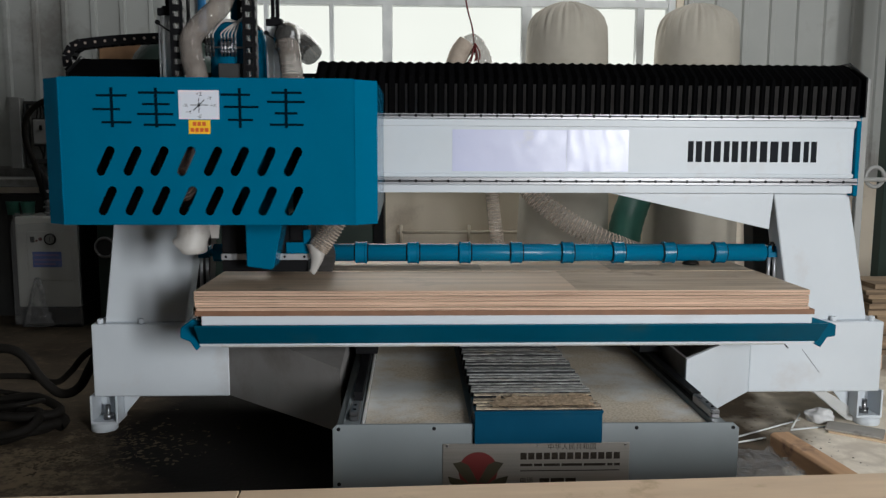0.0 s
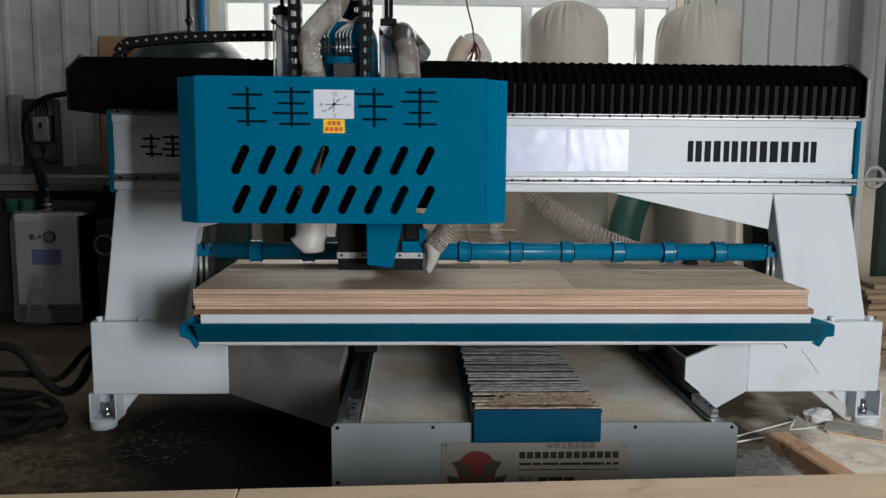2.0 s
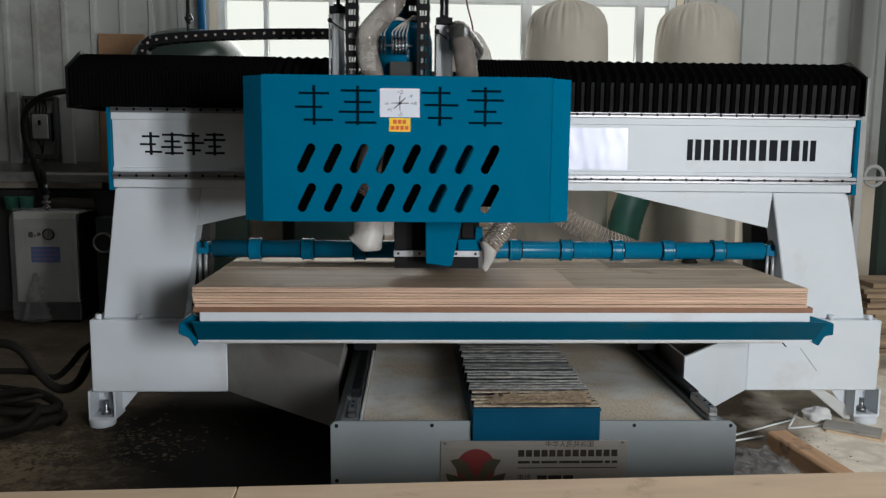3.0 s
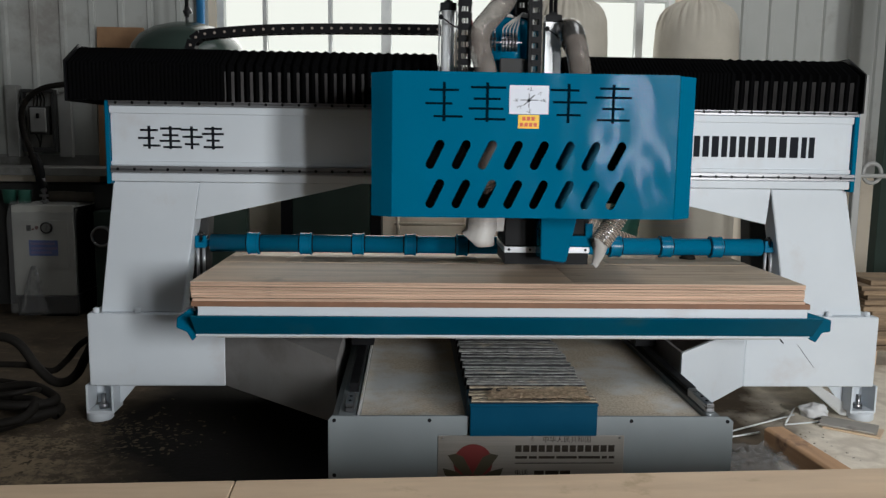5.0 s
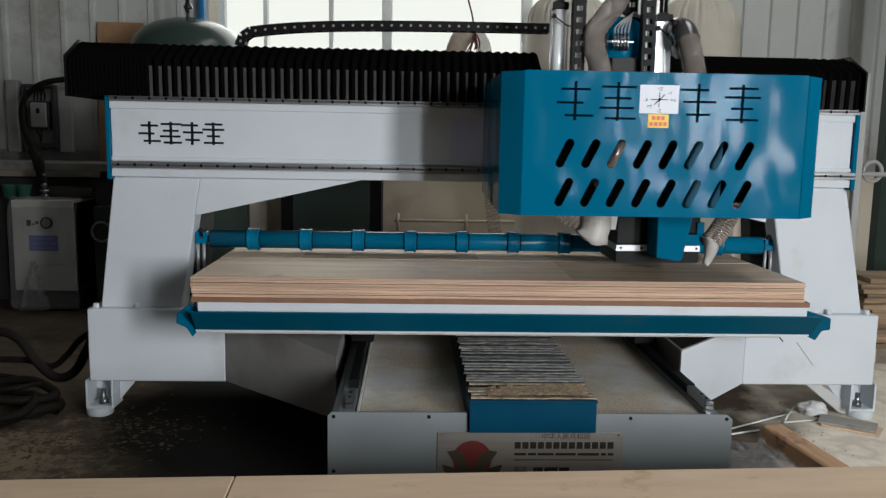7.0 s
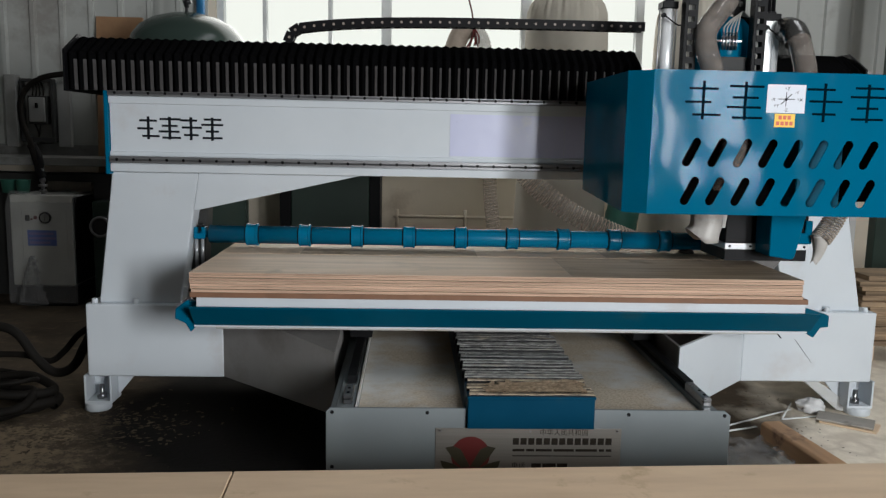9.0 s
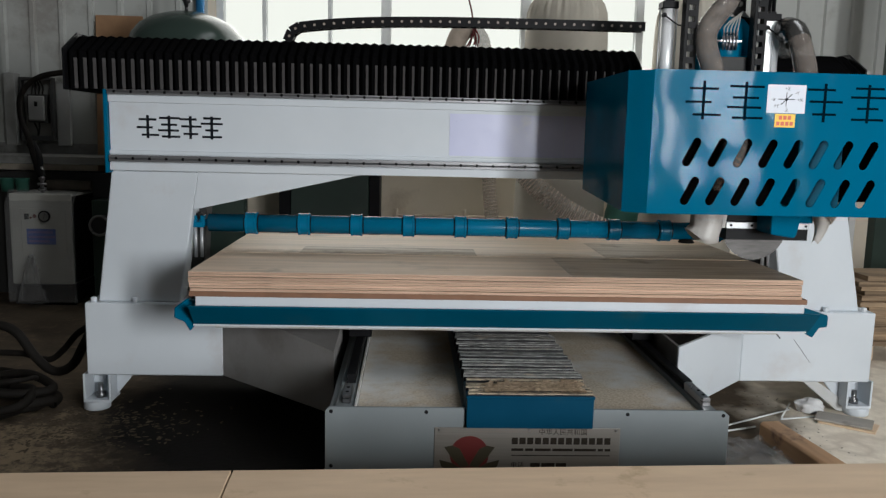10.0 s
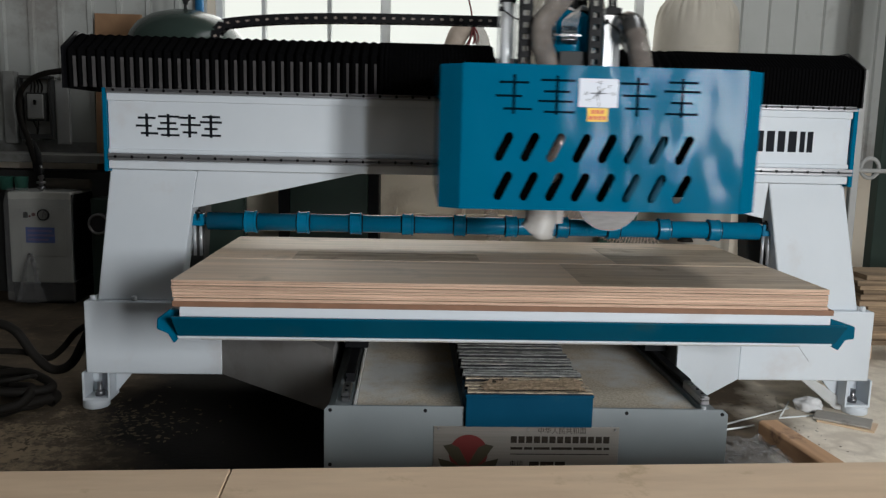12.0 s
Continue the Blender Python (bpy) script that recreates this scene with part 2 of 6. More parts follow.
FRAME_WHITE = material("white_window_frame", (0.84, 0.86, 0.85), 0.45, 0.0, (0.62, 0.64, 0.64), 4)
CLOTH = material("dust_bag_cloth", (0.46, 0.425, 0.36), 0.85, 0.0, (0.37, 0.34, 0.285), 2.5, 0.0015, 160, wear=(0.40, 0.36, 0.30), wear_amount=0.25, wear_scale=2.0)
BAG_CLOTH = material("pinkish_bag_cloth", (0.56, 0.47, 0.385), 0.85, 0.0, (0.40, 0.325, 0.265), 14, 0.0015, 160)
GREEN_TANK = material("grey_green_tank_paint", (0.034, 0.054, 0.046), 0.22, 0.0, (0.036, 0.052, 0.045), 4, 0.0004, 90, spec=0.3)
GREEN_DARK = material("dark_green_paint", (0.016, 0.036, 0.026), 0.5, 0.0, (0.012, 0.026, 0.02), 4, 0.0005, 90)
GREEN_DUCT = material("green_duct", (0.04, 0.155, 0.115), 0.45, 0.0, (0.03, 0.12, 0.09), 8)
GREY_BOX = material("grey_cabinet_paint", (0.30, 0.30, 0.285), 0.5, 0.0, (0.19, 0.19, 0.183), 4, 0.0004, 90, wear=(0.13, 0.12, 0.11), wear_amount=0.2)
BOARD_GREY = material("grey_brown_board", (0.36, 0.335, 0.30), 0.7, 0.0, (0.28, 0.26, 0.23), 4, 0.0006, 60, wear=(0.16, 0.14, 0.12), wear_amount=0.2, wear_scale=5)
DRYER_PAINT = material("off_white_cabinet_paint", (0.60, 0.60, 0.56), 0.5, 0.0, (0.46, 0.46, 0.42), 4, 0.0004, 90)
GREY_LIGHT = material("light_grey_panel", (0.34, 0.34, 0.33), 0.5, 0.0, (0.29, 0.29, 0.28), 5, 0.0004, 90)
LILAC = material("lilac_film", (0.56, 0.58, 0.76), 0.3, 0.0, (0.53, 0.55, 0.73), 3, 0.0006, 30, wear=(0.60, 0.61, 0.70), wear_amount=0.05, wear_scale=9)
INK = material("black_ink", (0.008, 0.010, 0.014), 0.6, spec=0.1)
PAPER = material("white_sticker", (0.62, 0.65, 0.72), 0.5, 0.0, (0.58, 0.61, 0.68), 4)
PAPER_DIM = material("dim_dial_face", (0.20, 0.20, 0.19), 0.6, 0.0, (0.15, 0.15, 0.14), 9)
LABEL_PRINT = material("faded_label_print", (0.20, 0.17, 0.42), 0.6, 0.0, (0.12, 0.10, 0.34), 60)
DULL_CLOTH = material("dull_brown_cloth", (0.10, 0.085, 0.065), 0.9, 0.0, (0.06, 0.05, 0.04), 9, 0.002, 60)
TEAL_INK = material("dark_sign_ink", (0.001, 0.010, 0.018), 0.6, spec=0.0)
PRINT = material("brown_black_print", (0.016, 0.012, 0.009), 0.6, 0.0, (0.035, 0.028, 0.022), 60, spec=0.1)
YELLOW = material("yellow_sticker", (0.85, 0.52, 0.02), 0.5)
ORANGE_INK = material("red_ink", (0.62, 0.10, 0.02), 0.5)
RED = material("red_print", (0.115, 0.008, 0.007), 0.5)
BLUE_LABEL = material("blue_label", (0.03, 0.10, 0.50), 0.5, 0.0, (0.05, 0.10, 0.36), 20)
BROWN_PRINT = material("olive_print", (0.035, 0.030, 0.014), 0.5)
RAG = material("white_rag", (0.70, 0.70, 0.70), 0.9, 0.0, (0.55, 0.55, 0.55), 12, 0.003, 60)
HOSE = material("clear_hose", (0.40, 0.35, 0.31), 0.10, 0.0, (0.19, 0.16, 0.14), 18, 0.0018, 45, alpha=0.52, rough_var=0.05, spec=1.0)
SPIRAL = material("clear_spiral_hose", (0.70, 0.60, 0.52), 0.25, 0.0, (0.52, 0.45, 0.38), 20, 0.001, 60, alpha=0.30)
COIL_WIRE = material("pale_hose_wire", (0.66, 0.54, 0.45), 0.4, 0.0, (0.54, 0.43, 0.35), 20)
SLEEVE = material("pale_plastic_sleeve", (0.50, 0.48, 0.455), 0.45, 0.0, (0.37, 0.35, 0.33), 6, 0.001, 40, wear=(0.36, 0.33, 0.30), wear_amount=0.2, wear_scale=9)
HOSE_GREY = material("grey_hose_sleeve", (0.42, 0.41, 0.39), 0.4, 0.0, (0.34, 0.33, 0.31), 9, 0.001, 60)
FILM = material("plastic_film", (0.55, 0.55, 0.55), 0.10, 0.0, (0.35, 0.35, 0.35), 12, 0.03, 22, alpha=0.26, rough_var=0.03, spec=1.0)
BLUE_PIPE = material("blue_pipe", (0.02, 0.16, 0.36), 0.4)
DOT = material("chain_pin", (0.34, 0.27, 0.23), 0.5, 0.0, (0.22, 0.17, 0.14), 10)
RIB = material("clear_hose_rib", (0.36, 0.315, 0.28), 0.12, 0.0, (0.15, 0.125, 0.11), 16, alpha=0.45, rough_var=0.05, spec=1.0)
CUFF = material("dark_hose_cuff", (0.07, 0.068, 0.064), 0.14, 0.0, (0.03, 0.029, 0.028), 14, 0.003, 40, alpha=0.92, rough_var=0.05, spec=1.0)
PALE_RIB = material("pale_hose_rib", (0.60, 0.50, 0.41), 0.25, 0.0, (0.34, 0.28, 0.23), 30, spec=0.8)

_glow = bpy.data.materials.new("overcast_sky_backdrop")
_glow.use_nodes = True
_gb = _glow.node_tree.nodes["Principled BSDF"]
_gb.inputs["Base Color"].default_value = (0.02, 0.02, 0.02, 1)
_gb.inputs["Emission Color"].default_value = (0.96, 1.0, 0.93, 1)
_gb.inputs["Emission Strength"].default_value = 0.90


# ---- helpers for shapes ----
def box(bm, x0, x1, y0, y1, z0, z1):
    v = [bm.verts.new((x, y, z)) for x in (x0, x1) for y in (y0, y1) for z in (z0, z1)]
    for f in ((0, 1, 3, 2), (4, 6, 7, 5), (0, 4, 5, 1), (2, 3, 7, 6), (0, 2, 6, 4), (1, 5, 7, 3)):
        bm.faces.new([v[i] for i in f])


def rod(bm, p0, p1, r0, r1=None, seg=16, caps=True):
    p0, p1 = Vector(p0), Vector(p1)
    r1 = r0 if r1 is None else r1
    q = (p1 - p0).to_track_quat("Z", "Y")
    rings = []
    for p, r in ((p0, r0), (p1, r1)):
        rings.append([bm.verts.new(p + q @ Vector((r * math.cos(2 * math.pi * i / seg), r * math.sin(2 * math.pi * i / seg), 0))) for i in range(seg)])
    for i in range(seg):
        f = bm.faces.new((rings[0][i], rings[0][(i + 1) % seg], rings[1][(i + 1) % seg], rings[1][i]))
        f.smooth = True
    if caps:
        bm.faces.new(rings[0][::-1])
        bm.faces.new(rings[1])


def prism(bm, outline, axis, a, b):
    """A plate: a 2D outline in the plane across axis ('x': y,z; 'y': x,z; 'z': x,y), from a to b along it."""
    def place(p, w):
        return {"x": (w, p[0], p[1]), "y": (p[0], w, p[1]), "z": (p[0], p[1], w)}[axis]
    va = [bm.verts.new(place(p, a)) for p in outline]
    vb = [bm.verts.new(place(p, b)) for p in outline]
    k = len(outline)
    bm.faces.new(va)
    bm.faces.new(vb[::-1])
    for i in range(k):
        bm.faces.new((va[i], vb[i], vb[(i + 1) % k], va[(i + 1) % k]))


def sweep(bm, path, r, seg=12, ridge=0.0, every=2):
    """A round tube along path (points), its radius swelling by ridge at every second ring."""
    pts = [Vector(p) for p in path]
    rings = []
    for i, p in enumerate(pts):
        d = (pts[min(i + 1, len(pts) - 1)] - pts[max(i - 1, 0)]).normalized()
        q = d.to_track_quat("Z", "Y")
        rr = r + (ridge if i % every == 0 else 0)
        rings.append([bm.verts.new(p + q @ Vector((rr * math.cos(2 * math.pi * j / seg), rr * math.sin(2 * math.pi * j / seg), 0))) for j in range(seg)])
    for a, b in zip(rings, rings[1:]):
        off = min(range(seg), key=lambda o: (a[0].co - b[o].co).length)
        for j in range(seg):
            f = bm.faces.new((a[j], a[(j + 1) % seg], b[(j + 1 + off) % seg], b[(j + off) % seg]))
            f.smooth = True


def coil_path(line, r, turns, step=12):
    """Points of a wire wound round a line of points."""
    line = [Vector(q) for q in line]
    out = []
    n = turns * step
    for i in range(n + 1):
        u = i / n * (len(line) - 1.001)
        j = int(u)
        c = line[j].lerp(line[j + 1], u - j)
        d = (line[j + 1] - line[j]).normalized()
        e = d.cross(Vector((0, 1, 0))).normalized()
        g = d.cross(e)
        a = 2 * math.pi * i / step
        out.append(c + (e * math.cos(a) + g * math.sin(a)) * r)
    return out


def smooth_path(points, n=24):
    """n points of a smooth curve through the given ones."""
    pts = [Vector(p) for p in points]
    out = []
    m = len(pts) - 1
    for i in range(n):
        u = i / (n - 1) * m
        k = min(int(u), m - 1)
        t = u - k
        p0, p1, p2, p3 = pts[max(k - 1, 0)], pts[k], pts[k + 1], pts[min(k + 2, m)]
        out.append(0.5 * ((2 * p1) + (p2 - p0) * t + (2 * p0 - 5 * p1 + 4 * p2 - p3) * t * t + (3 * p1 - p0 - 3 * p2 + p3) * t ** 3))
    return out


def lathe(bm, profile, seg=32, centre=(0, 0, 0), crease=0.0):
    """A turned body: profile of (radius, z). crease: how far folds run in and out round it."""
    rings = []
    for r, z in profile:
        ring = []
        for i in range(seg):
            a = 2 * math.pi * i / seg
            rr = r * (1 + crease * noise.noise(Vector((math.cos(a) * 3, math.sin(a) * 3, z * 1.2 + centre[0]))))
            ring.append(bm.verts.new((centre[0] + rr * math.cos(a), centre[1] + rr * math.sin(a), centre[2] + z)))
        rings.append(ring)
    for a, b in zip(rings, rings[1:]):
        for i in range(seg):
            f = bm.faces.new((a[i], a[(i + 1) % seg], b[(i + 1) % seg], b[i]))
            f.smooth = True
    bm.faces.new(rings[0][::-1])
    bm.faces.new(rings[-1])


def holed_plate(bm, outline, holes, y0, y1):
    """A sheet in the x,z plane from y0 to y1 with real openings through it."""
    edges = []
    for loop in [outline] + holes:
        vs = [bm.verts.new((p[0], y0, p[1])) for p in loop]
        edges += [bm.edges.new((vs[i], vs[(i + 1) % len(vs)])) for i in range(len(vs))]
    made = bmesh.ops.triangle_fill(bm, use_beauty=True, use_dissolve=False, edges=edges)
    faces = [g for g in made["geom"] if isinstance(g, bmesh.types.BMFace)]
    ext = bmesh.ops.extrude_face_region(bm, geom=faces)
    for g in ext["geom"]:
        if isinstance(g, bmesh.types.BMVert):
            g.co.y = y1


def mesh_of(name, bm, mat, bevel=0.0, seg=1):
    if bevel:
        bm.normal_update()
        sharp = [e for e in bm.edges if len(e.link_faces) == 2 and e.calc_face_angle(0) > 0.6]
        bmesh.ops.bevel(bm, geom=sharp, offset=bevel, segments=seg, profile=0.6, affect="EDGES", clamp_overlap=True)
    bmesh.ops.recalc_face_normals(bm, faces=bm.faces)
    me = bpy.data.meshes.new(name)
    bm.to_mesh(me)
    bm.free()
    for m in (mat if isinstance(mat, (list, tuple)) else [mat]):
        me.materials.append(m)
    return me


def part(name, bm, mat, parent, label="", bevel=0.0, seg=1):
    """Links a bmesh as one mesh object under a thing or a part."""
    ob = new(name, mesh_of(name, bm, mat, bevel, seg))
    ob.parent = parent
    return tagged(ob, label) if label else ob


def thing(name, at, label, category, group="", kind=""):
    ob = new(name)
    ob.location = at
    ob.empty_display_size = 0.1
    return tagged(ob, label, category, group, kind)


def solid(name, bm, mat, label, category, group="", kind="", bevel=0.0, at=(0, 0, 0), seg=1):
    ob = new(name, mesh_of(name, bm, mat, bevel, seg))
    ob.location = at
    return tagged(ob, label, category, group, kind)


def lettering(word, x, y, z, size, mat, parent):
    """Upright printed letters centred at x, z, facing the camera's side."""
    cu = bpy.data.curves.new("lettering", "FONT")
    cu.body, cu.size, cu.align_x, cu.align_y = word, size, "CENTER", "CENTER"
    tmp = bpy.data.objects.new("lettering", cu)
    me = bpy.data.meshes.new_from_object(tmp)
    bpy.data.objects.remove(tmp)
    me.materials.clear()
    me.materials.append(mat)
    me.transform(Matrix.Translation((x, y, z)) @ Matrix.Rotation(radians(90), 4, "X"))
    ob = new("lettering", me)
    ob.parent = parent
    return ob


def fresh():
    return bmesh.new()


# ---- the hall ----
X0, X1, Y0, Y1, TOP = -6.0, 9.0, -6.1, 3.2, 6.5


def hall():
    bm = fresh()
    nx, ny = 60, 60
    grid = [[bm.verts.new((X0 - 0.3 + (X1 - X0 + 0.6) * i / nx, Y0 - 0.3 + (Y1 - Y0 + 0.6) * j / ny, 0.0)) for j in range(ny + 1)] for i in range(nx + 1)]
    for i in range(nx):
        for j in range(ny):
            bm.faces.new((grid[i][j], grid[i + 1][j], grid[i + 1][j + 1], grid[i][j + 1]))
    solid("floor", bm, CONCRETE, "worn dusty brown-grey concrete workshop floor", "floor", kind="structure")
    # rear wall: cream lower part, ribbed sheet above it, one long window opening
    wx0, wx1, wz0, wz1 = -1.99, 1.87, 1.55, 3.7
    bm = fresh()
    holed_plate(bm, [(X0, 0), (X1, 0), (X1, TOP), (X0, TOP)], [[(wx0, wz0), (wx1, wz0), (wx1, wz1), (wx0, wz1)]], Y1, Y1 + 0.2)
    back = solid("wall_north", bm, CREAM, "cream plastered rear wall below ribbed grey sheet metal", "wall", kind="structure")
    for xa, xb in ((X0, wx0 - 0.06), (wx1 + 0.06, X1)):
        bm = fresh()
        x = -5.8575 + 0.2365 * math.ceil((xa + 5.8575) / 0.2365)
        box(bm, xa, xb, Y1 - 0.03, Y1 - 0.004, 1.19, TOP)
        while x < xb - 0.06:
            prism(bm, [(x, Y1 - 0.03), (x + 0.012, Y1 - 0.055), (x + 0.045, Y1 - 0.055), (x + 0.057, Y1 - 0.03)], "z", 1.19, TOP)
            x += 0.2365
        part("ribbed_sheet", bm, WALL_PANEL, back, "grey ribbed sheet metal cladding")
    bm = fresh()
    box(bm, X0, X1, Y1 - 0.07, Y1 - 0.004, 1.10, 1.19)
    part("wall_rail", bm, GREY_BOX, back, "grey horizontal wall rail")
    win = thing("window_1", (0, Y1, 0), "long white-framed window with overcast daylight behind it", "window", kind="structure")
    bm = fresh()
    for z in (wz0, wz1 - 0.06):
        box(bm, wx0, wx1, 0.02, 0.12, z, z + 0.06)
    for x in (wx0, wx1 - 0.06):
        box(bm, x, x + 0.06, 0.02, 0.12, wz0 + 0.06, wz1 - 0.06)
    part("window_frame", bm, FRAME_WHITE, win, bevel=0.004)
    bm = fresh()
    box(bm, wx0 + 0.06, wx1 - 0.06, 0.028, 0.112, 2.545, 2.605)
    part("transom", bm, FRAME_WHITE, win, bevel=0.004)
    for x, w in ((-1.595, 0.035), (-1.050, 0.035), (-0.580, 0.085), (0.600, 0.085), (1.575, 0.065)):
        bm = fresh()
        box(bm, x - w / 2, x + w / 2, 0.03, 0.11, wz0 + 0.06, wz1 - 0.06)
        part("mullion", bm, FRAME_WHITE, win, bevel=0.004)
    bm = fresh()
    box(bm, X0 - 3, X1 + 3, Y1 + 1.4, Y1 + 1.45, -1.0, 6.0)
    solid("backdrop", bm, _glow, "bright overcast sky outside the window", "sky", kind="structure")
    # the other walls, closed but for the windows behind the camera
    bm = fresh()
    box(bm, X0 - 0.2, X0, Y0, Y1 + 0.2, 0, TOP)
    solid("wall_west", bm, PLASTER, "grey plastered side wall", "wall", kind="structure")
    bm = fresh()
    box(bm, X1, X1 + 0.2, Y0, Y1 + 0.2, 0, TOP)
    solid("wall_east", bm, PLASTER, "grey plastered side wall", "wall", kind="structure")
    bm = fresh()
    holed_plate(bm, [(X0, 0), (X1, 0), (X1, TOP), (X0, TOP)], [[(1.66, 0.90), (1.94, 0.90), (1.94, 2.58), (1.66, 2.58)], [(2.44, 0.90), (3.04, 0.90), (3.04, 2.58), (2.44, 2.58)]], Y0 - 0.2, Y0)
    solid("wall_south", bm, PLASTER, "grey plastered wall with a tall window and a narrow side light", "wall", kind="structure")
    bm = fresh()
    holed_plate(bm, [(X0 - 0.2, Y0 - 0.2), (X1 + 0.2, Y0 - 0.2), (X1 + 0.2, Y1 + 0.2), (X0 - 0.2, Y1 + 0.2)], [[(1.55, -2.8), (3.35, -2.8), (3.35, 1.7), (1.55, 1.7)]], TOP, TOP + 0.1)
    for v in bm.verts:
        v.co = (v.co.x, v.co.z, v.co.y)
    solid("ceiling", bm, PLASTER, "grey sheet ceiling with a skylight strip", "ceiling", kind="structure")


hall()


# ---- the gantry ----
def bars(bm, x0, z0, y, spans):
    """Flat dark print bars: spans of (x, z, width, height), standing 1 mm proud of y towards the camera."""
    for x, z, w, h in spans:
        box(bm, x0 + x, x0 + x + w, y - 0.001, y, z0 + z, z0 + z + h)


def sign_shape(bm, x, z, size, y, kind, w):
    """One plain block with teeth, the size of one character of the maker's sign."""
    teeth = (((0.78, 0.10, 0.90), (0.42, 0.0, 0.72), (0.08, 0.22, 1.0)), ((0.86, 0.05, 1.0), (0.56, 0.14, 0.86), (0.30, 0.0, 0.94), (0.02, 0.16, 1.0)),
             ((0.82, 0.0, 0.78), (0.50, 0.08, 1.0), (0.16, 0.18, 0.84)), ((0.88, 0.12, 0.92), (0.64, 0.0, 1.0), (0.34, 0.2, 0.8), (0.04, 0.06, 0.96)))[kind]
    c0, c1 = 0.5 - w / 2, 0.5 + w / 2
    right, left = [(c1, 0.0)], []
    for tz, xa, xb in reversed(teeth):
        right += [(c1, tz), (xb, tz), (xb, tz + w * 0.8), (c1, tz + w * 0.8)]
    for tz, xa, xb in teeth:
        left += [(c0, tz + w * 0.8), (xa, tz + w * 0.8), (xa, tz), (c0, tz)]
    ring = [(c1, -0.02)] + right[1:] + [(c1, 1.02), (c0, 1.02)] + left + [(c0, -0.02)]
    prism(bm, [(x + a * size, z + b * size) for a, b in ring], "y", y - 0.001, y)


def gantry():
    g = thing("gantry_frame", (0, 0, 0), "white-painted steel gantry with blue end plates and linear rails", "machine frame")
    for s in (-1, 1):
        left = s < 0
        # foot block with its slanted plate towards the bed
        xi, xo = (-1.233, -1.866) if left else (1.256, 1.908)
        bm = fresh()
        box(bm, min(xi, xo), max(xi, xo), -0.01, 0.62, 0.183, 0.530)
        part("foot_block", bm, WHITE, g, bevel=0.005)
        bm = fresh()
        xe, ye, zt = (-0.664, -0.530, 0.453) if left else (0.776, -0.497, 0.480)
        va = [(xi, -0.007), (xe, ye), (xe, 0.62), (xi, 0.62)] if left else [(xi, -0.007), (xe, ye), (xe, ye + 0.018), (xi, 0.011)]
        prism(bm, va, "z", 0.186, 0.527 if left else zt)
        for v in bm.verts:
            if v.co.y < -0.3 and v.co.z > 0.5:
                v.co.z = zt
        # the left plate faces away from the window; its colour carries the shade
        part("link_plate", bm, WHITE_SHADED if left else WHITE, g, "dusty white plate, painted darker for the shade on it" if left else "")
        # plates added to hide the bright floor behind, coloured dark as shade
        if not left:
            bm = fresh()
            box(bm, xe + 0.002, xe + 0.014, ye + 0.02, 0.62, 0.186, 0.478)
            part("inner_shade_plate", bm, WHITE_SHADED, g)
            bm = fresh()
            box(bm, xe + 0.016, xi - 0.002, 0.04, 0.052, 0.186, 0.529)
            part("rear_shade_plate", bm, WHITE_SHADED, g)
        # column: tapered, on the block
        bm = fresh()
        ob_, ot, it, ib = (-1.815, -1.735, -1.340, -1.439) if left else (1.843, 1.714, 1.348, 1.460)
        prism(bm, [(ob_, 0.530), (ot, 1.145), (it, 1.145), (ib, 0.530)], "y", 0.03, 0.15)
        part("column", bm, WHITE, g, bevel=0.005)
        # rear leg of the column, seen past the inner edge; dark grey paints its shade
        bm = fresh()
        prism(bm, [(s * 1.80, 0.530), (s * 1.72, 1.145), (s * 1.36, 1.145), (s * 1.40, 0.530)], "y", 0.30, 0.42)
        part("rear_leg", bm, DARK_GREY, g, bevel=0.004)
        bm = fresh()
        prism(bm, [(it, 1.145), (-1.368, 0.968), (-0.596, 1.145)] if left else [(it, 1.145), (1.333, 0.973), (0.560, 1.145)], "y", 0.029, 0.040)
        gus = part("gusset", bm, WHITE, g, bevel=0.002)
        bm = fresh()
        a, b = ((-1.368, 0.968), (-0.596, 1.145)) if left else ((1.333, 0.973), (0.560, 1.145))
        prism(bm, [a, b, (b[0], b[1] + 0.008), (a[0], a[1] + 0.008)], "y", 0.041, 0.16)
        part("gusset_flange", bm, WHITE, gus)
        for bx in (1.835, 1.645):
            bm = fresh()
            px = s * bx + (0.005 if left else 0.022)
            rod(bm, (px, 0.012, 0.530), (px, 0.012, 0.553), 0.015, seg=6)
            part("bolt", bm, WHITE, g, bevel=0.002)
        # levelling foot: an open bracket on a round pad
        fx = -1.828 if left else 1.872
        bm = fresh()
        prism(bm, [(0.0, 0.183), (0.0, 0.057), (0.12, 0.057), (0.26, 0.183)], "x", fx - 0.064, fx - 0.054)
        prism(bm, [(0.0, 0.183), (0.0, 0.057), (0.12, 0.057), (0.26, 0.183)], "x", fx + 0.054, fx + 0.064)
        box(bm, fx - 0.064, fx + 0.064, 0.0, 0.125, 0.045, 0.057)
        box(bm, fx - 0.054, fx + 0.054, 0.112, 0.124, 0.057, 0.183)
        foot = part("foot_bracket", bm, WHITE, g, bevel=0.0015)
        bm = fresh()
        prism(bm, [(fx - s * 0.066, 0.183), (fx - s * 0.165, 0.183), (fx - s * 0.066, 0.062)], "y", 0.08, 0.092)
        part("foot_gusset", bm, WHITE, foot, bevel=0.002)
        if not left:
            bm = fresh()
            prism(bm, [(1.590, 0.182), (1.655, 0.182), (1.832, 0.066), (1.832, 0.006), (1.800, 0.012)], "y", 0.070, 0.110)
            part("strut", bm, WHITE_DUSTY, foot, bevel=0.002)
        bm = fresh()
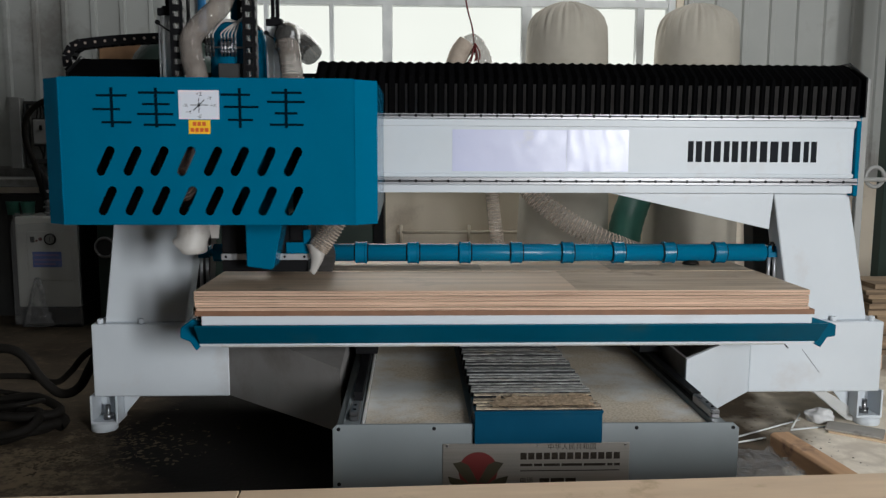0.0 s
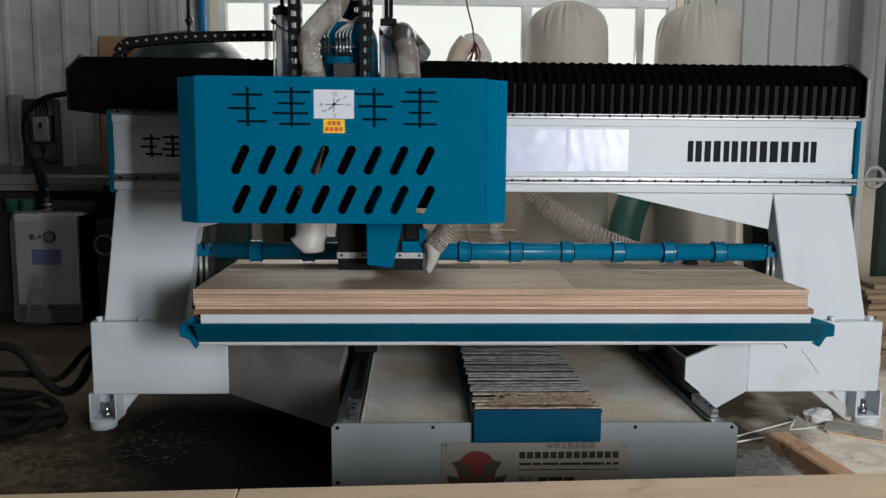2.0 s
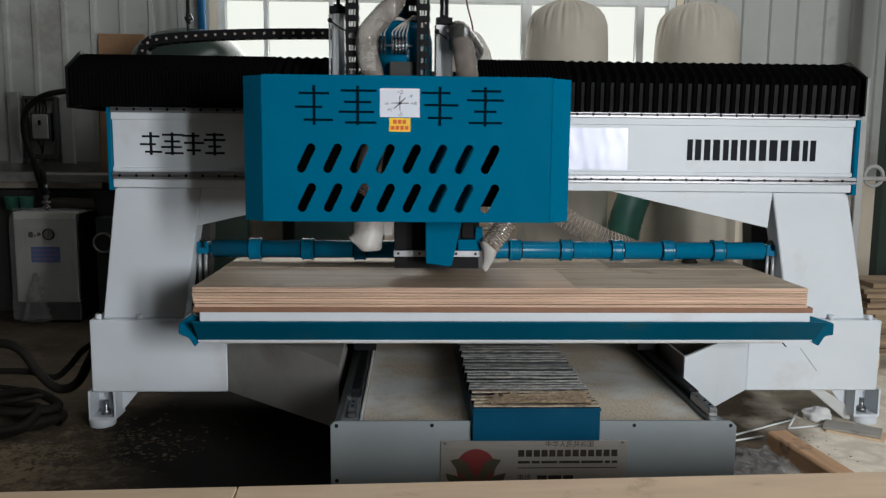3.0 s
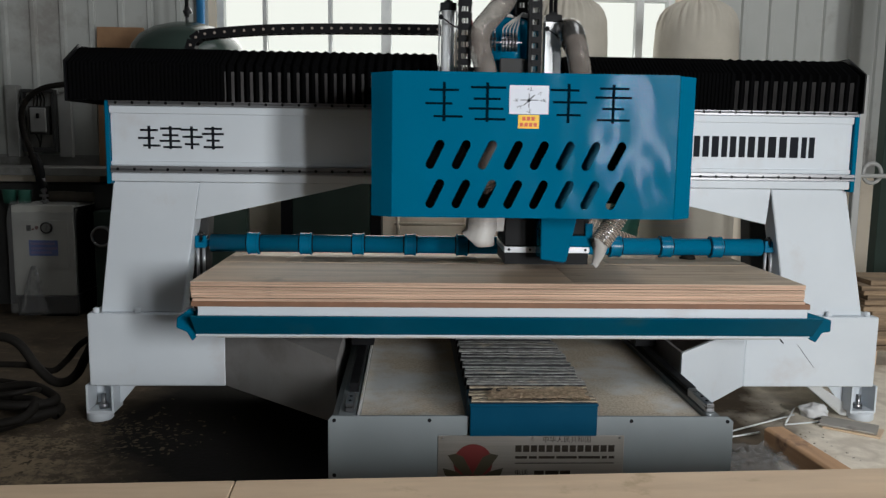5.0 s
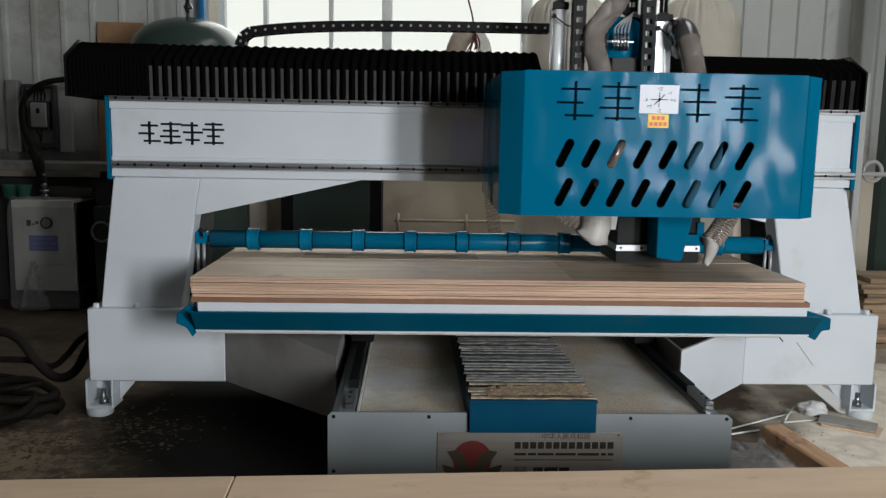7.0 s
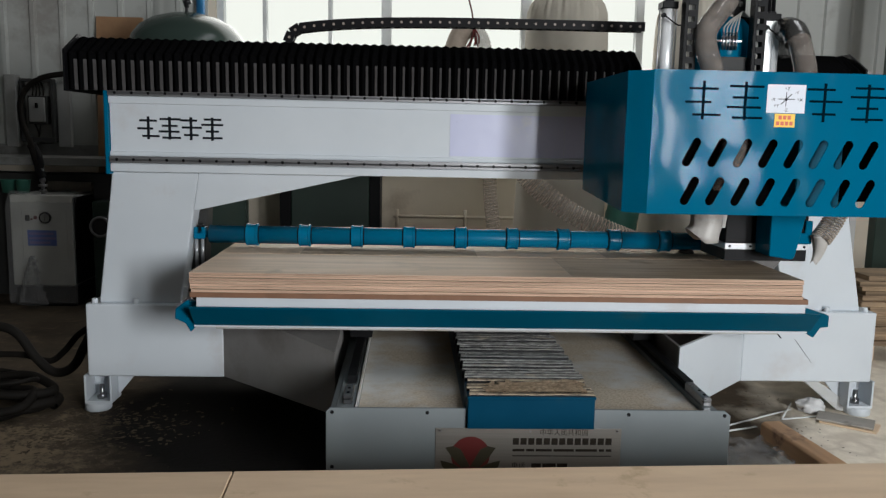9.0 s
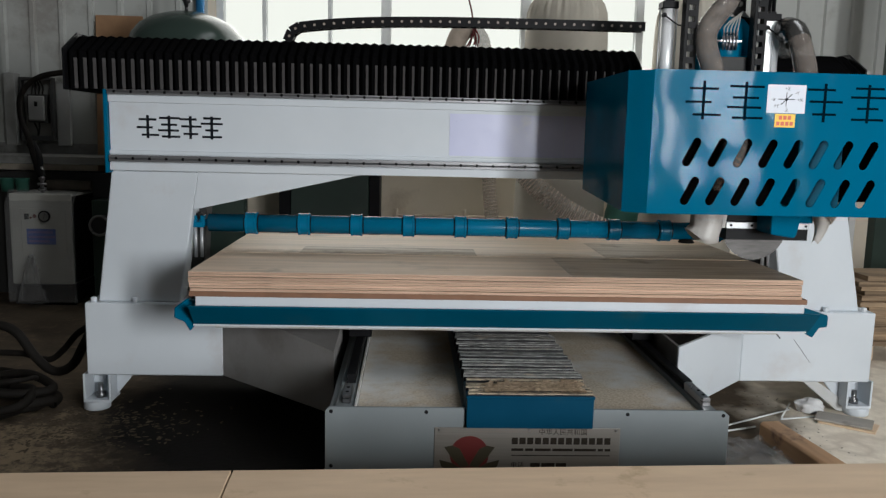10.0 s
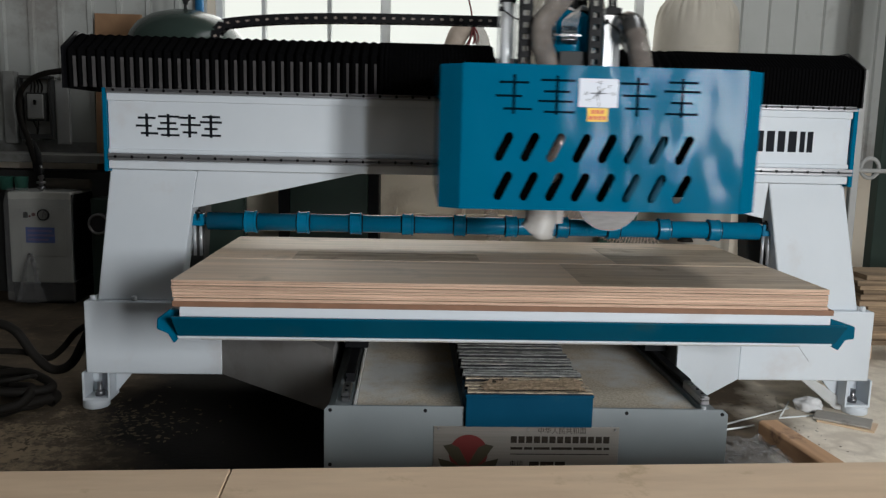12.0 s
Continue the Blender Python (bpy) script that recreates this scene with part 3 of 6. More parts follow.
        lathe(bm, [(0.056, 0.0), (0.061, 0.005), (0.061, 0.034), (0.054, 0.045)], 28, (fx + s * 0.022, 0.06, 0))
        part("foot_pad", bm, WHITE, foot)
        bm = fresh()
        rod(bm, (fx, 0.05, 0.045), (fx, 0.05, 0.125), 0.012, seg=12)
        rod(bm, (fx, 0.05, 0.057), (fx, 0.05, 0.082), 0.024, seg=6)
        part("foot_bolt", bm, STEEL, foot)
    # beam
    bm = fresh()
    box(bm, -1.726, 1.704, 0.0, 0.42, 1.147, 1.497)
    beam = part("beam", bm, WHITE, g, bevel=0.003)
    for z0, z1 in ((1.452, 1.484), (1.220, 1.238), (1.147, 1.183)):
        bm = fresh()
        box(bm, -1.726, 1.704, -0.012, -0.0005, z0, z1)
        part("beam_ledge", bm, WHITE, beam, bevel=0.002)
    for z0, z1 in ((1.486, 1.511), (1.187, 1.217)):
        bm = fresh()
        prism(bm, [(-0.0, z0), (-0.030, z0), (-0.030, z0 + 0.009), (-0.024, z0 + 0.013), (-0.030, z0 + 0.017), (-0.030, z1), (0.0, z1)], "x", -1.722, 1.716)
        rail = part("linear_rail", bm, RAIL, beam, "bright ground steel linear rail")
        for i in range(46):
            bm = fresh()
            x = -1.69 + i * 0.0742
            rod(bm, (x, -0.0315, (z0 + z1) / 2), (x, -0.029, (z0 + z1) / 2), 0.0068, seg=8)
            part("rail_bolt", bm, BLACK, rail)
    for x, w in ((-1.744, 0.017), (1.705, 0.020)):
        bm = fresh()
        box(bm, x, x + w, -0.02, 0.43, 1.135, 1.51)
        part("end_plate", bm, TEAL, g, "blue end plate", bevel=0.002)
    for x0, x1, z0, z1, k in ((-0.186, 0.344, 1.245, 1.437, 0), (0.3455, 0.635, 1.246, 1.438, 1)):
        bm = fresh()
        nx, nz = 26, 10
        wave = lambda i, j: -0.0012 - 0.0022 * max(0.0, noise.noise(Vector((i * 0.31, j * 0.42, 3.7 + k))))
        grid = [[bm.verts.new((x0 + (x1 - x0) * i / nx, wave(i, j), z0 + (z1 - z0) * j / nz)) for j in range(nz + 1)] for i in range(nx + 1)]
        for i in range(nx):
            for j in range(nz):
                bm.faces.new((grid[i][j], grid[i + 1][j], grid[i + 1][j + 1], grid[i][j + 1])).smooth = True
        part("cover_film", bm, LILAC, beam, "blank lilac film stuck on the beam")
    for xa, za, xb, zb, w in ((1.415, 0.425, 1.440, 0.398, 0.006), (1.51, 0.395, 1.60, 0.280, 0.0016)):
        d = Vector((xb - xa, zb - za)).normalized()
        nx, nz = -d.y * w, d.x * w
        bm = fresh()
        prism(bm, [(xa, za), (xb, zb), (xb + nx, zb + nz), (xa + nx, za + nz)], "y", -0.0115, -0.0105)
        part("scratch", bm, INK, g, "dark scratch in the paint")
    # maker's signs as plain shapes
    for i in range(4):
        bm = fresh()
        sign_shape(bm, -1.604 + i * 0.0955, 1.296, 0.099, -0.0005, i, 0.125)
        part("sign_shape", bm, INK, beam, "plain black sign shape")
    wide = (0.072, 0.082, 0.074, 0.082, 0.094, 0.098, 0.068)
    x = 0.915
    for i, w in enumerate(wide):
        bm = fresh()
        bars(bm, x, 1.292, -0.0005, [(0, 0, w * 0.36, 0.097), (w * 0.52, 0.0, w * 0.40, 0.097)])
        part("sign_shape", bm, INK, beam, "plain black sign shape")
        x += w + 0.008
    return g


gantry()


# ---- the bed ----
def bed():
    b = thing("machine_bed", (0, 0, 0), "grey-white steel machine bed dusted with sawdust", "machine bed")
    y0, y1 = -1.05, 2.1
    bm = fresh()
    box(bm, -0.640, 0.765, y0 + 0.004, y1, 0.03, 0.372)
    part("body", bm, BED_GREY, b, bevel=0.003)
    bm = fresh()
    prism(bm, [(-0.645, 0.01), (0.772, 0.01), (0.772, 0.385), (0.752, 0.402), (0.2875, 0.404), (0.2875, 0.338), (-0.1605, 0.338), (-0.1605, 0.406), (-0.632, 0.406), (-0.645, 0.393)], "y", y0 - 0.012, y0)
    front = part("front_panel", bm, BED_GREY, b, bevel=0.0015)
    for x, z in ((-0.624, 0.391), (-0.296, 0.391), (0.409, 0.388), (0.750, 0.386), (-0.624, 0.194), (0.750, 0.194)):
        bm = fresh()
        rod(bm, (x, y0 - 0.0135, z), (x, y0 - 0.011, z), 0.0068, seg=12)
        part("screw", bm, BLACK, front)
    for xa, xb, s in ((-0.615, -0.553, -1), (0.694, 0.738, 1)):
        bm = fresh()
        box(bm, xa, xb, y0 + 0.012, y1, 0.372, 0.392)
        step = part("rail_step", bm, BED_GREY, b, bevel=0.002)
        xr = -0.577 if s < 0 else 0.716
        # steel rail given black so that its colour holds the shade
        bm = fresh()
        prism(bm, [(xr - 0.017, 0.392), (xr + 0.017, 0.392), (xr + 0.017, 0.402), (xr + 0.010, 0.408), (xr + 0.017, 0.415), (xr + 0.017, 0.426), (xr - 0.017, 0.426), (xr - 0.017, 0.415), (xr - 0.010, 0.408), (xr - 0.017, 0.402)], "y", y0 + 0.30 if s < 0 else y0 + 0.262, y1)
        part("guide_rail", bm, BLACK, step, "steel guide rail, coloured black for the shade on it")
        bm = fresh()
        box(bm, xr - 0.016, xr + 0.016, y0 + 0.065, y0 + (0.20 if s < 0 else 0.26), 0.392, 0.424)
        clamp = part("rail_clamp", bm, STEEL, step, bevel=0.004)
        for yy in (y0 + 0.10, y0 + 0.15):
            bm = fresh()
            rod(bm, (xr, yy, 0.424), (xr, yy, 0.4265), 0.006, seg=8)
            part("clamp_screw", bm, BLACK, clamp)
    # upright lip of the dust tray beside the rail
    bm = fresh()
    box(bm, -0.548, -0.540, y0 + 0.004, y1, 0.372, 0.398)
    part("tray_lip", bm, WHITE_DUSTY, b, bevel=0.001)
    for xa, xb in ((-0.538, -0.165), (0.292, 0.692)):
        bm = fresh()
        n, m = 190, 48
        grid = [[bm.verts.new((xa + (xb - xa) * i / m, y0 + 0.006 + (y1 - y0 - 0.04) * j / n,
                               0.3735 + 0.0022 * max(0, noise.noise(Vector((i * 0.13, j * 0.13, xa * 9)))) + 0.0016 * max(0, noise.noise(Vector((i * 0.75, j * 0.75, xa * 5))))))
                 for j in range(n + 1)] for i in range(m + 1)]
        for i in range(m):
            for j in range(n):
                f = bm.faces.new((grid[i][j], grid[i + 1][j], grid[i + 1][j + 1], grid[i][j + 1]))
                f.smooth = True
        part("sawdust_layer", bm, SAWDUST, b, "thin patchy layer of pale sawdust")
    # covered lead screw with an accordion top
    bm = fresh()
    box(bm, -0.157, 0.284, y0 - 0.03, y0 + 0.16, 0.340, 0.449)
    box(bm, -0.160, 0.287, y0 - 0.033, y0 - 0.02, 0.447, 0.456)
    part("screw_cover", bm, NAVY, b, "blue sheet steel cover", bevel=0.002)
    bm = fresh()
    box(bm, -0.140, 0.268, y0 + 0.17, y1 - 0.1, 0.374, 0.424)
    part("cover_core", bm, BLACK, b)
    rnd = random.Random(11)
    for i in range(34):
        bm = fresh()
        y = y0 - 0.024 + i * 0.0385 + rnd.uniform(-0.004, 0.004)
        h = 0.462 + rnd.uniform(-0.004, 0.004)
        xa, xb = -0.152 + 0.005 * math.sin(i * 2.1), 0.284 + 0.005 * math.sin(i * 1.3)
        top = rnd.uniform(0.011, 0.022)
        n = 22
        rows = []
        for k in range(n + 1):
            x = xa + (xb - xa) * k / n
            dz = 0.0016 * noise.noise(Vector((x * 14, i * 3.1, 0.5)))
            dy = 0.0022 * noise.noise(Vector((x * 6, i * 2.3, 4.5)))
            rows.append([bm.verts.new((x, y + dy + a, c + (dz if c > 0.44 else 0))) for a, c in
                         ((0.0, 0.424), (0.0, h - 0.012), (0.002, h - 0.003), (0.005, h), (0.005 + top, h - 0.001), (0.031, h - 0.009), (0.033, 0.424))])
        for ra, rb in zip(rows, rows[1:]):
            for k in range(6):
                f = bm.faces.new((ra[k], rb[k], rb[k + 1], ra[k + 1]))
                f.material_index = 0 if k in (2, 3, 4) else 1
        bm.faces.new(rows[0])
        bm.faces.new(rows[-1][::-1])
        for f in list(bm.faces)[-2:]:
            f.material_index = 1
        part("cover_fold", bm, [FOLD if i > 4 else SAND_FOLD, BLACK], b)
    # drift of sawdust over the first folds
    bm = fresh()
    n, m = 52, 22
    own = {}
    for i in range(n + 1):
        for j in range(m + 1):
            x, y = -0.115 + 0.385 * i / n, y0 - 0.016 + 0.165 * j / m
            rim = min(i / n * 5, (n - i) / n * 9, 1) * (1 - j / m) + 0.42 * noise.noise(Vector((x * 19, y * 30, 1.3)))
            if rim > 0.12:
                own[i, j] = bm.verts.new((x, y, 0.4645 + 0.005 * min(1, rim) + 0.0035 * noise.noise(Vector((x * 90, y * 90, 2.2))) + 0.002 * math.sin(y * 163)))
    for i in range(n):
        for j in range(m):
            ring = [own[k] for k in ((i, j), (i + 1, j), (i + 1, j + 1), (i, j + 1)) if k in own]
            if len(ring) == 4:
                bm.faces.new(ring)
    bmesh.ops.solidify(bm, geom=list(bm.faces), thickness=0.006)
    part("sawdust_drift", bm, DRIFT, b, "drift of sandy sawdust on the folds")
    # nameplate
    bm = fresh()
    box(bm, -0.266, 0.386, y0 - 0.016, y0 - 0.0125, 0.045, 0.337)
    np_ = part("nameplate", bm, PLATE, b, "brushed metal nameplate with red emblem", bevel=0.001)
    yy = y0 - 0.0165
    ex, ez = -0.143, 0.243
    bm = fresh()
    prism(bm, [(ex + 0.068 * math.cos(a * math.pi / 16), ez - 0.004 + 0.068 * math.sin(a * math.pi / 16)) for a in range(32)], "y", yy - 0.001, yy)
    part("emblem_disc", bm, RED, np_)
    bm = fresh()
    for s in (-1, 1):
        prism(bm, [(ex, ez - 0.045), (ex + s * 0.034, ez + 0.018), (ex + s * 0.060, ez + 0.030), (ex + s * 0.088, ez + 0.024), (ex + s * 0.064, ez - 0.012), (ex + s * 0.030, ez - 0.05)], "y", yy - 0.0022, yy - 0.0012)
        prism(bm, [(ex, ez - 0.070), (ex + s * 0.060, ez - 0.034), (ex + s * 0.105, ez - 0.022), (ex + s * 0.098, ez - 0.045), (ex + s * 0.055, ez - 0.085)], "y", yy - 0.0034, yy - 0.0024)
    part("emblem_leaf", bm, BROWN_PRINT, np_)
    lettering("中华人民共和国", 0.183, yy - 0.0006, 0.322, 0.0245, PRINT, np_)
    lettering("电话", 0.026, yy - 0.0006, 0.201, 0.0245, PRINT, np_)
    for z, h, spans in ((0.2785, 0.024, [(0.004 + i * 0.0272, 0.0215) for i in range(13)]),
                        (0.254, 0.009, ((0.004, 0.042), (0.052, 0.028), (0.086, 0.056), (0.148, 0.072), (0.226, 0.076), (0.309, 0.018), (0.333, 0.02))),
                        (0.192, 0.018, ((0.072, 0.034), (0.111, 0.047), (0.163, 0.036)))):
        for x, w in spans:
            bm = fresh()
            box(bm, x, x + w, yy - 0.001, yy, z, z + h)
            part("print_bar", bm, PRINT, np_)
    bm = fresh()
    box(bm, 0.004, 0.352, yy - 0.001, yy, 0.236, 0.239)
    part("print_line", bm, PRINT, np_)
    for x in (-0.250, 0.064, 0.370):
        bm = fresh()
        rod(bm, (x, yy - 0.002, 0.328), (x, yy + 0.001, 0.328), 0.005, seg=10)
        part("rivet", bm, STEEL, np_)


DRIFT = material("sandy_sawdust", (0.72, 0.56, 0.40), 0.95, 0.0, (0.30, 0.23, 0.16), 70, 0.003, 160, spec=0.05)
SAND_FOLD = material("sandy_fold", (0.50, 0.405, 0.29), 0.9, 0.0, (0.15, 0.125, 0.095), 30, 0.003, 120, wear=(0.05, 0.045, 0.04), wear_amount=0.3, wear_scale=24, piece=0.2)
FOLD = material("dusty_black_fold", (0.36, 0.355, 0.34), 0.8, 0.0, (0.06, 0.06, 0.06), 48, 0.003, 150, (0.55, 1, 1), wear=(0.44, 0.38, 0.30), wear_amount=0.12, wear_scale=9, piece=0.3)
bed()


# ---- the moving table and what lies on it ----
def table():
    t = thing("work_table", (0, -0.6, 0.568), "white and blue steel work table carrying plywood", "work table")
    bm = fresh()
    box(bm, -1.200, 1.246, 0.0, 1.25, 0.085, 0.1245)
    part("table_plate", bm, WHITE, t, bevel=0.002)
    bm = fresh()
    prism(bm, [(-0.030, 0.090), (-0.030, 0.086), (0.050, 0.0), (0.10, 0.0), (0.10, 0.006), (0.058, 0.006), (-0.018, 0.090)], "x", -1.222, 1.300)
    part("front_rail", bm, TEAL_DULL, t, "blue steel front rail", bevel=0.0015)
    bm = fresh()
    box(bm, -1.222, 1.285, 0.046, 0.10, -0.0065, -0.0005)
    part("rail_lip", bm, WHITE, t)
    for ring, mat in (([(-1.222, 0.090), (-1.252, 0.098), (-1.300, 0.062), (-1.303, 0.022), (-1.262, 0.004), (-1.240, -0.033), (-1.212, 0.0)], TEAL),
                      ([(1.262, 0.100), (1.318, 0.084), (1.382, 0.064), (1.382, 0.016), (1.348, 0.012), (1.322, -0.030), (1.262, 0.002)], TEAL_DULL)):
        bm = fresh()
        prism(bm, ring, "y", 0.062, 0.10)
        part("end_bracket", bm, mat, t, bevel=0.003)
    bm = fresh()
    box(bm, -1.15, 1.19, 0.10, 1.2, -0.028, 0.083)
    part("under_frame", bm, WHITE_DUSTY, t, bevel=0.003)
    for x in (-0.577, 0.716):
        for ya in (0.42, 0.90):
            bm = fresh()
            box(bm, x - 0.05, x + 0.05, ya, ya + 0.15, -0.141, -0.029)
            part("slide_block", bm, BLACK, t, bevel=0.003)
    things = [t]
    bm = fresh()
    box(bm, -1.222, 1.249, 0, 1.24, 0.0, 0.0205)
    things.append(solid("spoilboard", bm, SPOIL, "brown spoilboard under the plywood stack", "board", at=(0, -0.612, 0.693), bevel=0.001))
    rnd = random.Random(5)
    z = 0.7142
    for i in range(7):
        h = (0.0115, 0.0086, 0.0108, 0.0088, 0.0114, 0.0092, 0.0100)[i]
        for ya, yb in ((-0.615, -0.110), (-0.1045, 0.600)):
            dx, dy = rnd.uniform(-0.0015, 0.0015) + (0.005 if i == 0 else 0), rnd.uniform(-0.005, 0.004)
            bm = fresh()
            box(bm, -1.221, 1.221, 0, yb - ya, 0, h)
            bm.faces.ensure_lookup_table()
            bm.normal_update()
            bmesh.ops.recalc_face_normals(bm, faces=bm.faces)
            for f in bm.faces:
                f.material_index = 0 if abs(f.normal.z) > 0.5 else 1
            bmesh.ops.bevel(bm, geom=list(bm.edges), offset=0.0011, segments=1, affect="EDGES")
            ob = solid("plywood_sheet", bm, [PLY, PLY_EDGE], "pale plywood sheet, sawn through, in a stack", "plywood", group="plywood stack on the table",
                       at=(dx, ya + (dy if ya < -0.3 else 0), z))
            things.append(ob)
            if i == 6:
                for xa, xb, wa, wb in ((0.285, 1.219, 0.003, yb - ya - 0.003),) if ya < -0.3 else ((-0.86, -0.05, 0.003, 0.22), (0.55, 1.219, 0.003, 0.50)):
                    bm = fresh()
                    box(bm, xa, xb, wa, wb, h - 0.0002, h + 0.0006)
                    part("veneer_patch", bm, PLY_DARK, ob, "browner streaked veneer")
        z += h + (0.0026, 0.0008, 0.0018, 0.0010, 0.0022, 0.0009, 0.0)[i]
    return things


TABLE = table()


def press():
    p = thing("press_beam", (0, 0.10, 0.853), "blue pipe-shaped press beam with flange collars", "press beam")
    bm = fresh()
    rod(bm, (-1.312, 0, 0), (1.345, 0, 0), 0.0425, seg=32)
    part("pipe", bm, TEAL_PIPE, p)
    for i in range(10):
        x = -1.110 + i * 0.2478
        bm = fresh()
        prof = [(0.043, -0.029), (0.0525, -0.027), (0.0525, -0.020), (0.0505, -0.017), (0.0505, 0.016), (0.0535, 0.019), (0.0535, 0.027), (0.043, 0.029)]
        for (r0, a), (r1, c) in zip(prof, prof[1:]):
            rod(bm, (x + a * (1 if i < 5 else -1), 0, 0), (x + c * (1 if i < 5 else -1), 0, 0), r0, r1, 32, caps=False)
        col = part("collar", bm, TEAL_PIPE, p)
        for a in (-0.034, 0.0295):
            bm = fresh()
            rod(bm, (x + a, 0, 0), (x + a + 0.005, 0, 0), 0.0438, seg=32)
            part("seam_ring", bm, INK, col, "dark seam ring")
    bm = fresh()
    rod(bm, (0.985, -0.005, -0.056), (0.985, -0.005, -0.036), 0.040, 0.028, seg=18)
    part("pad", bm, RUBBER, p, "black rubber press pad")
    for s, x in ((-1, -1.357), (1, 1.384)):
        bm = fresh()
        box(bm, x - 0.026, x + 0.026, -0.025, 0.025, -0.022, 0.004)
        box(bm, x - 0.026, x - 0.010, -0.025, 0.025, 0.004, 0.034)
        box(bm, x + 0.010, x + 0.026, -0.025, 0.025, 0.004, 0.034)
        rod(bm, (x - s * 0.05, 0, 0), (x, 0, 0), 0.018, seg=12)
        part("yoke", bm, TEAL_PIPE, p, bevel=0.002)
        for dx in (-0.016, 0.012):
            bm = fresh()
            rod(bm, (x + dx, -0.012, -0.165), (x + dx, -0.012, -0.01), 0.0075, seg=12)
            part("lift_rod", bm, CHROME, p)
        bm = fresh()
        rod(bm, (x, 0, 0.010), (x, 0, 0.052), 0.010, seg=6)
        rod(bm, (x, 0, 0.034), (x, 0, 0.044), 0.018, seg=6)
        part("nut", bm, DARK_STEEL, p)
    for s, x in ((-1, -1.357), (1, 1.384)):
        bm = fresh()
        box(bm, x - 0.035, x + 0.035, 0.06, 0.12, 0.531, 0.675)
        rod(bm, (x, 0.085, 0.531), (x, 0.085, 0.684), 0.03, seg=16)
        solid("lift_cylinder", bm, DARK_STEEL, "dark steel lift cylinder beside the column", "cylinder", group="press lift cylinders", bevel=0.002)
    return p


PRESS = press()


# ---- the saw head ----
def slot(x, z):
    """A slanted rounded opening, centred at x, z."""
    out = []
    up = Vector((0.0175, 0.036))
    for c, a0 in ((up, 0), (-up, 180)):
        base = math.degrees(math.atan2(up.y, up.x)) - 90
        for k in range(9):
            a = radians(base + a0 + k * 22.5)
            out.append((x + c.x + 0.0162 * math.cos(a), z + c.y + 0.0162 * math.sin(a)))
    return out


def sheet_strip(bm, pts, z0, z1, th=0.003):
    """A folded upright sheet: a line of x,y points."""
    for (xa, ya), (xb, yb) in zip(pts, pts[1:]):
        d = Vector((xb - xa, yb - ya)).normalized()
        nx, ny = -d.y * th, d.x * th
        prism(bm, [(xa, ya), (xb, yb), (xb + nx, yb + ny), (xa + nx, ya + ny)], "z", z0, z1)


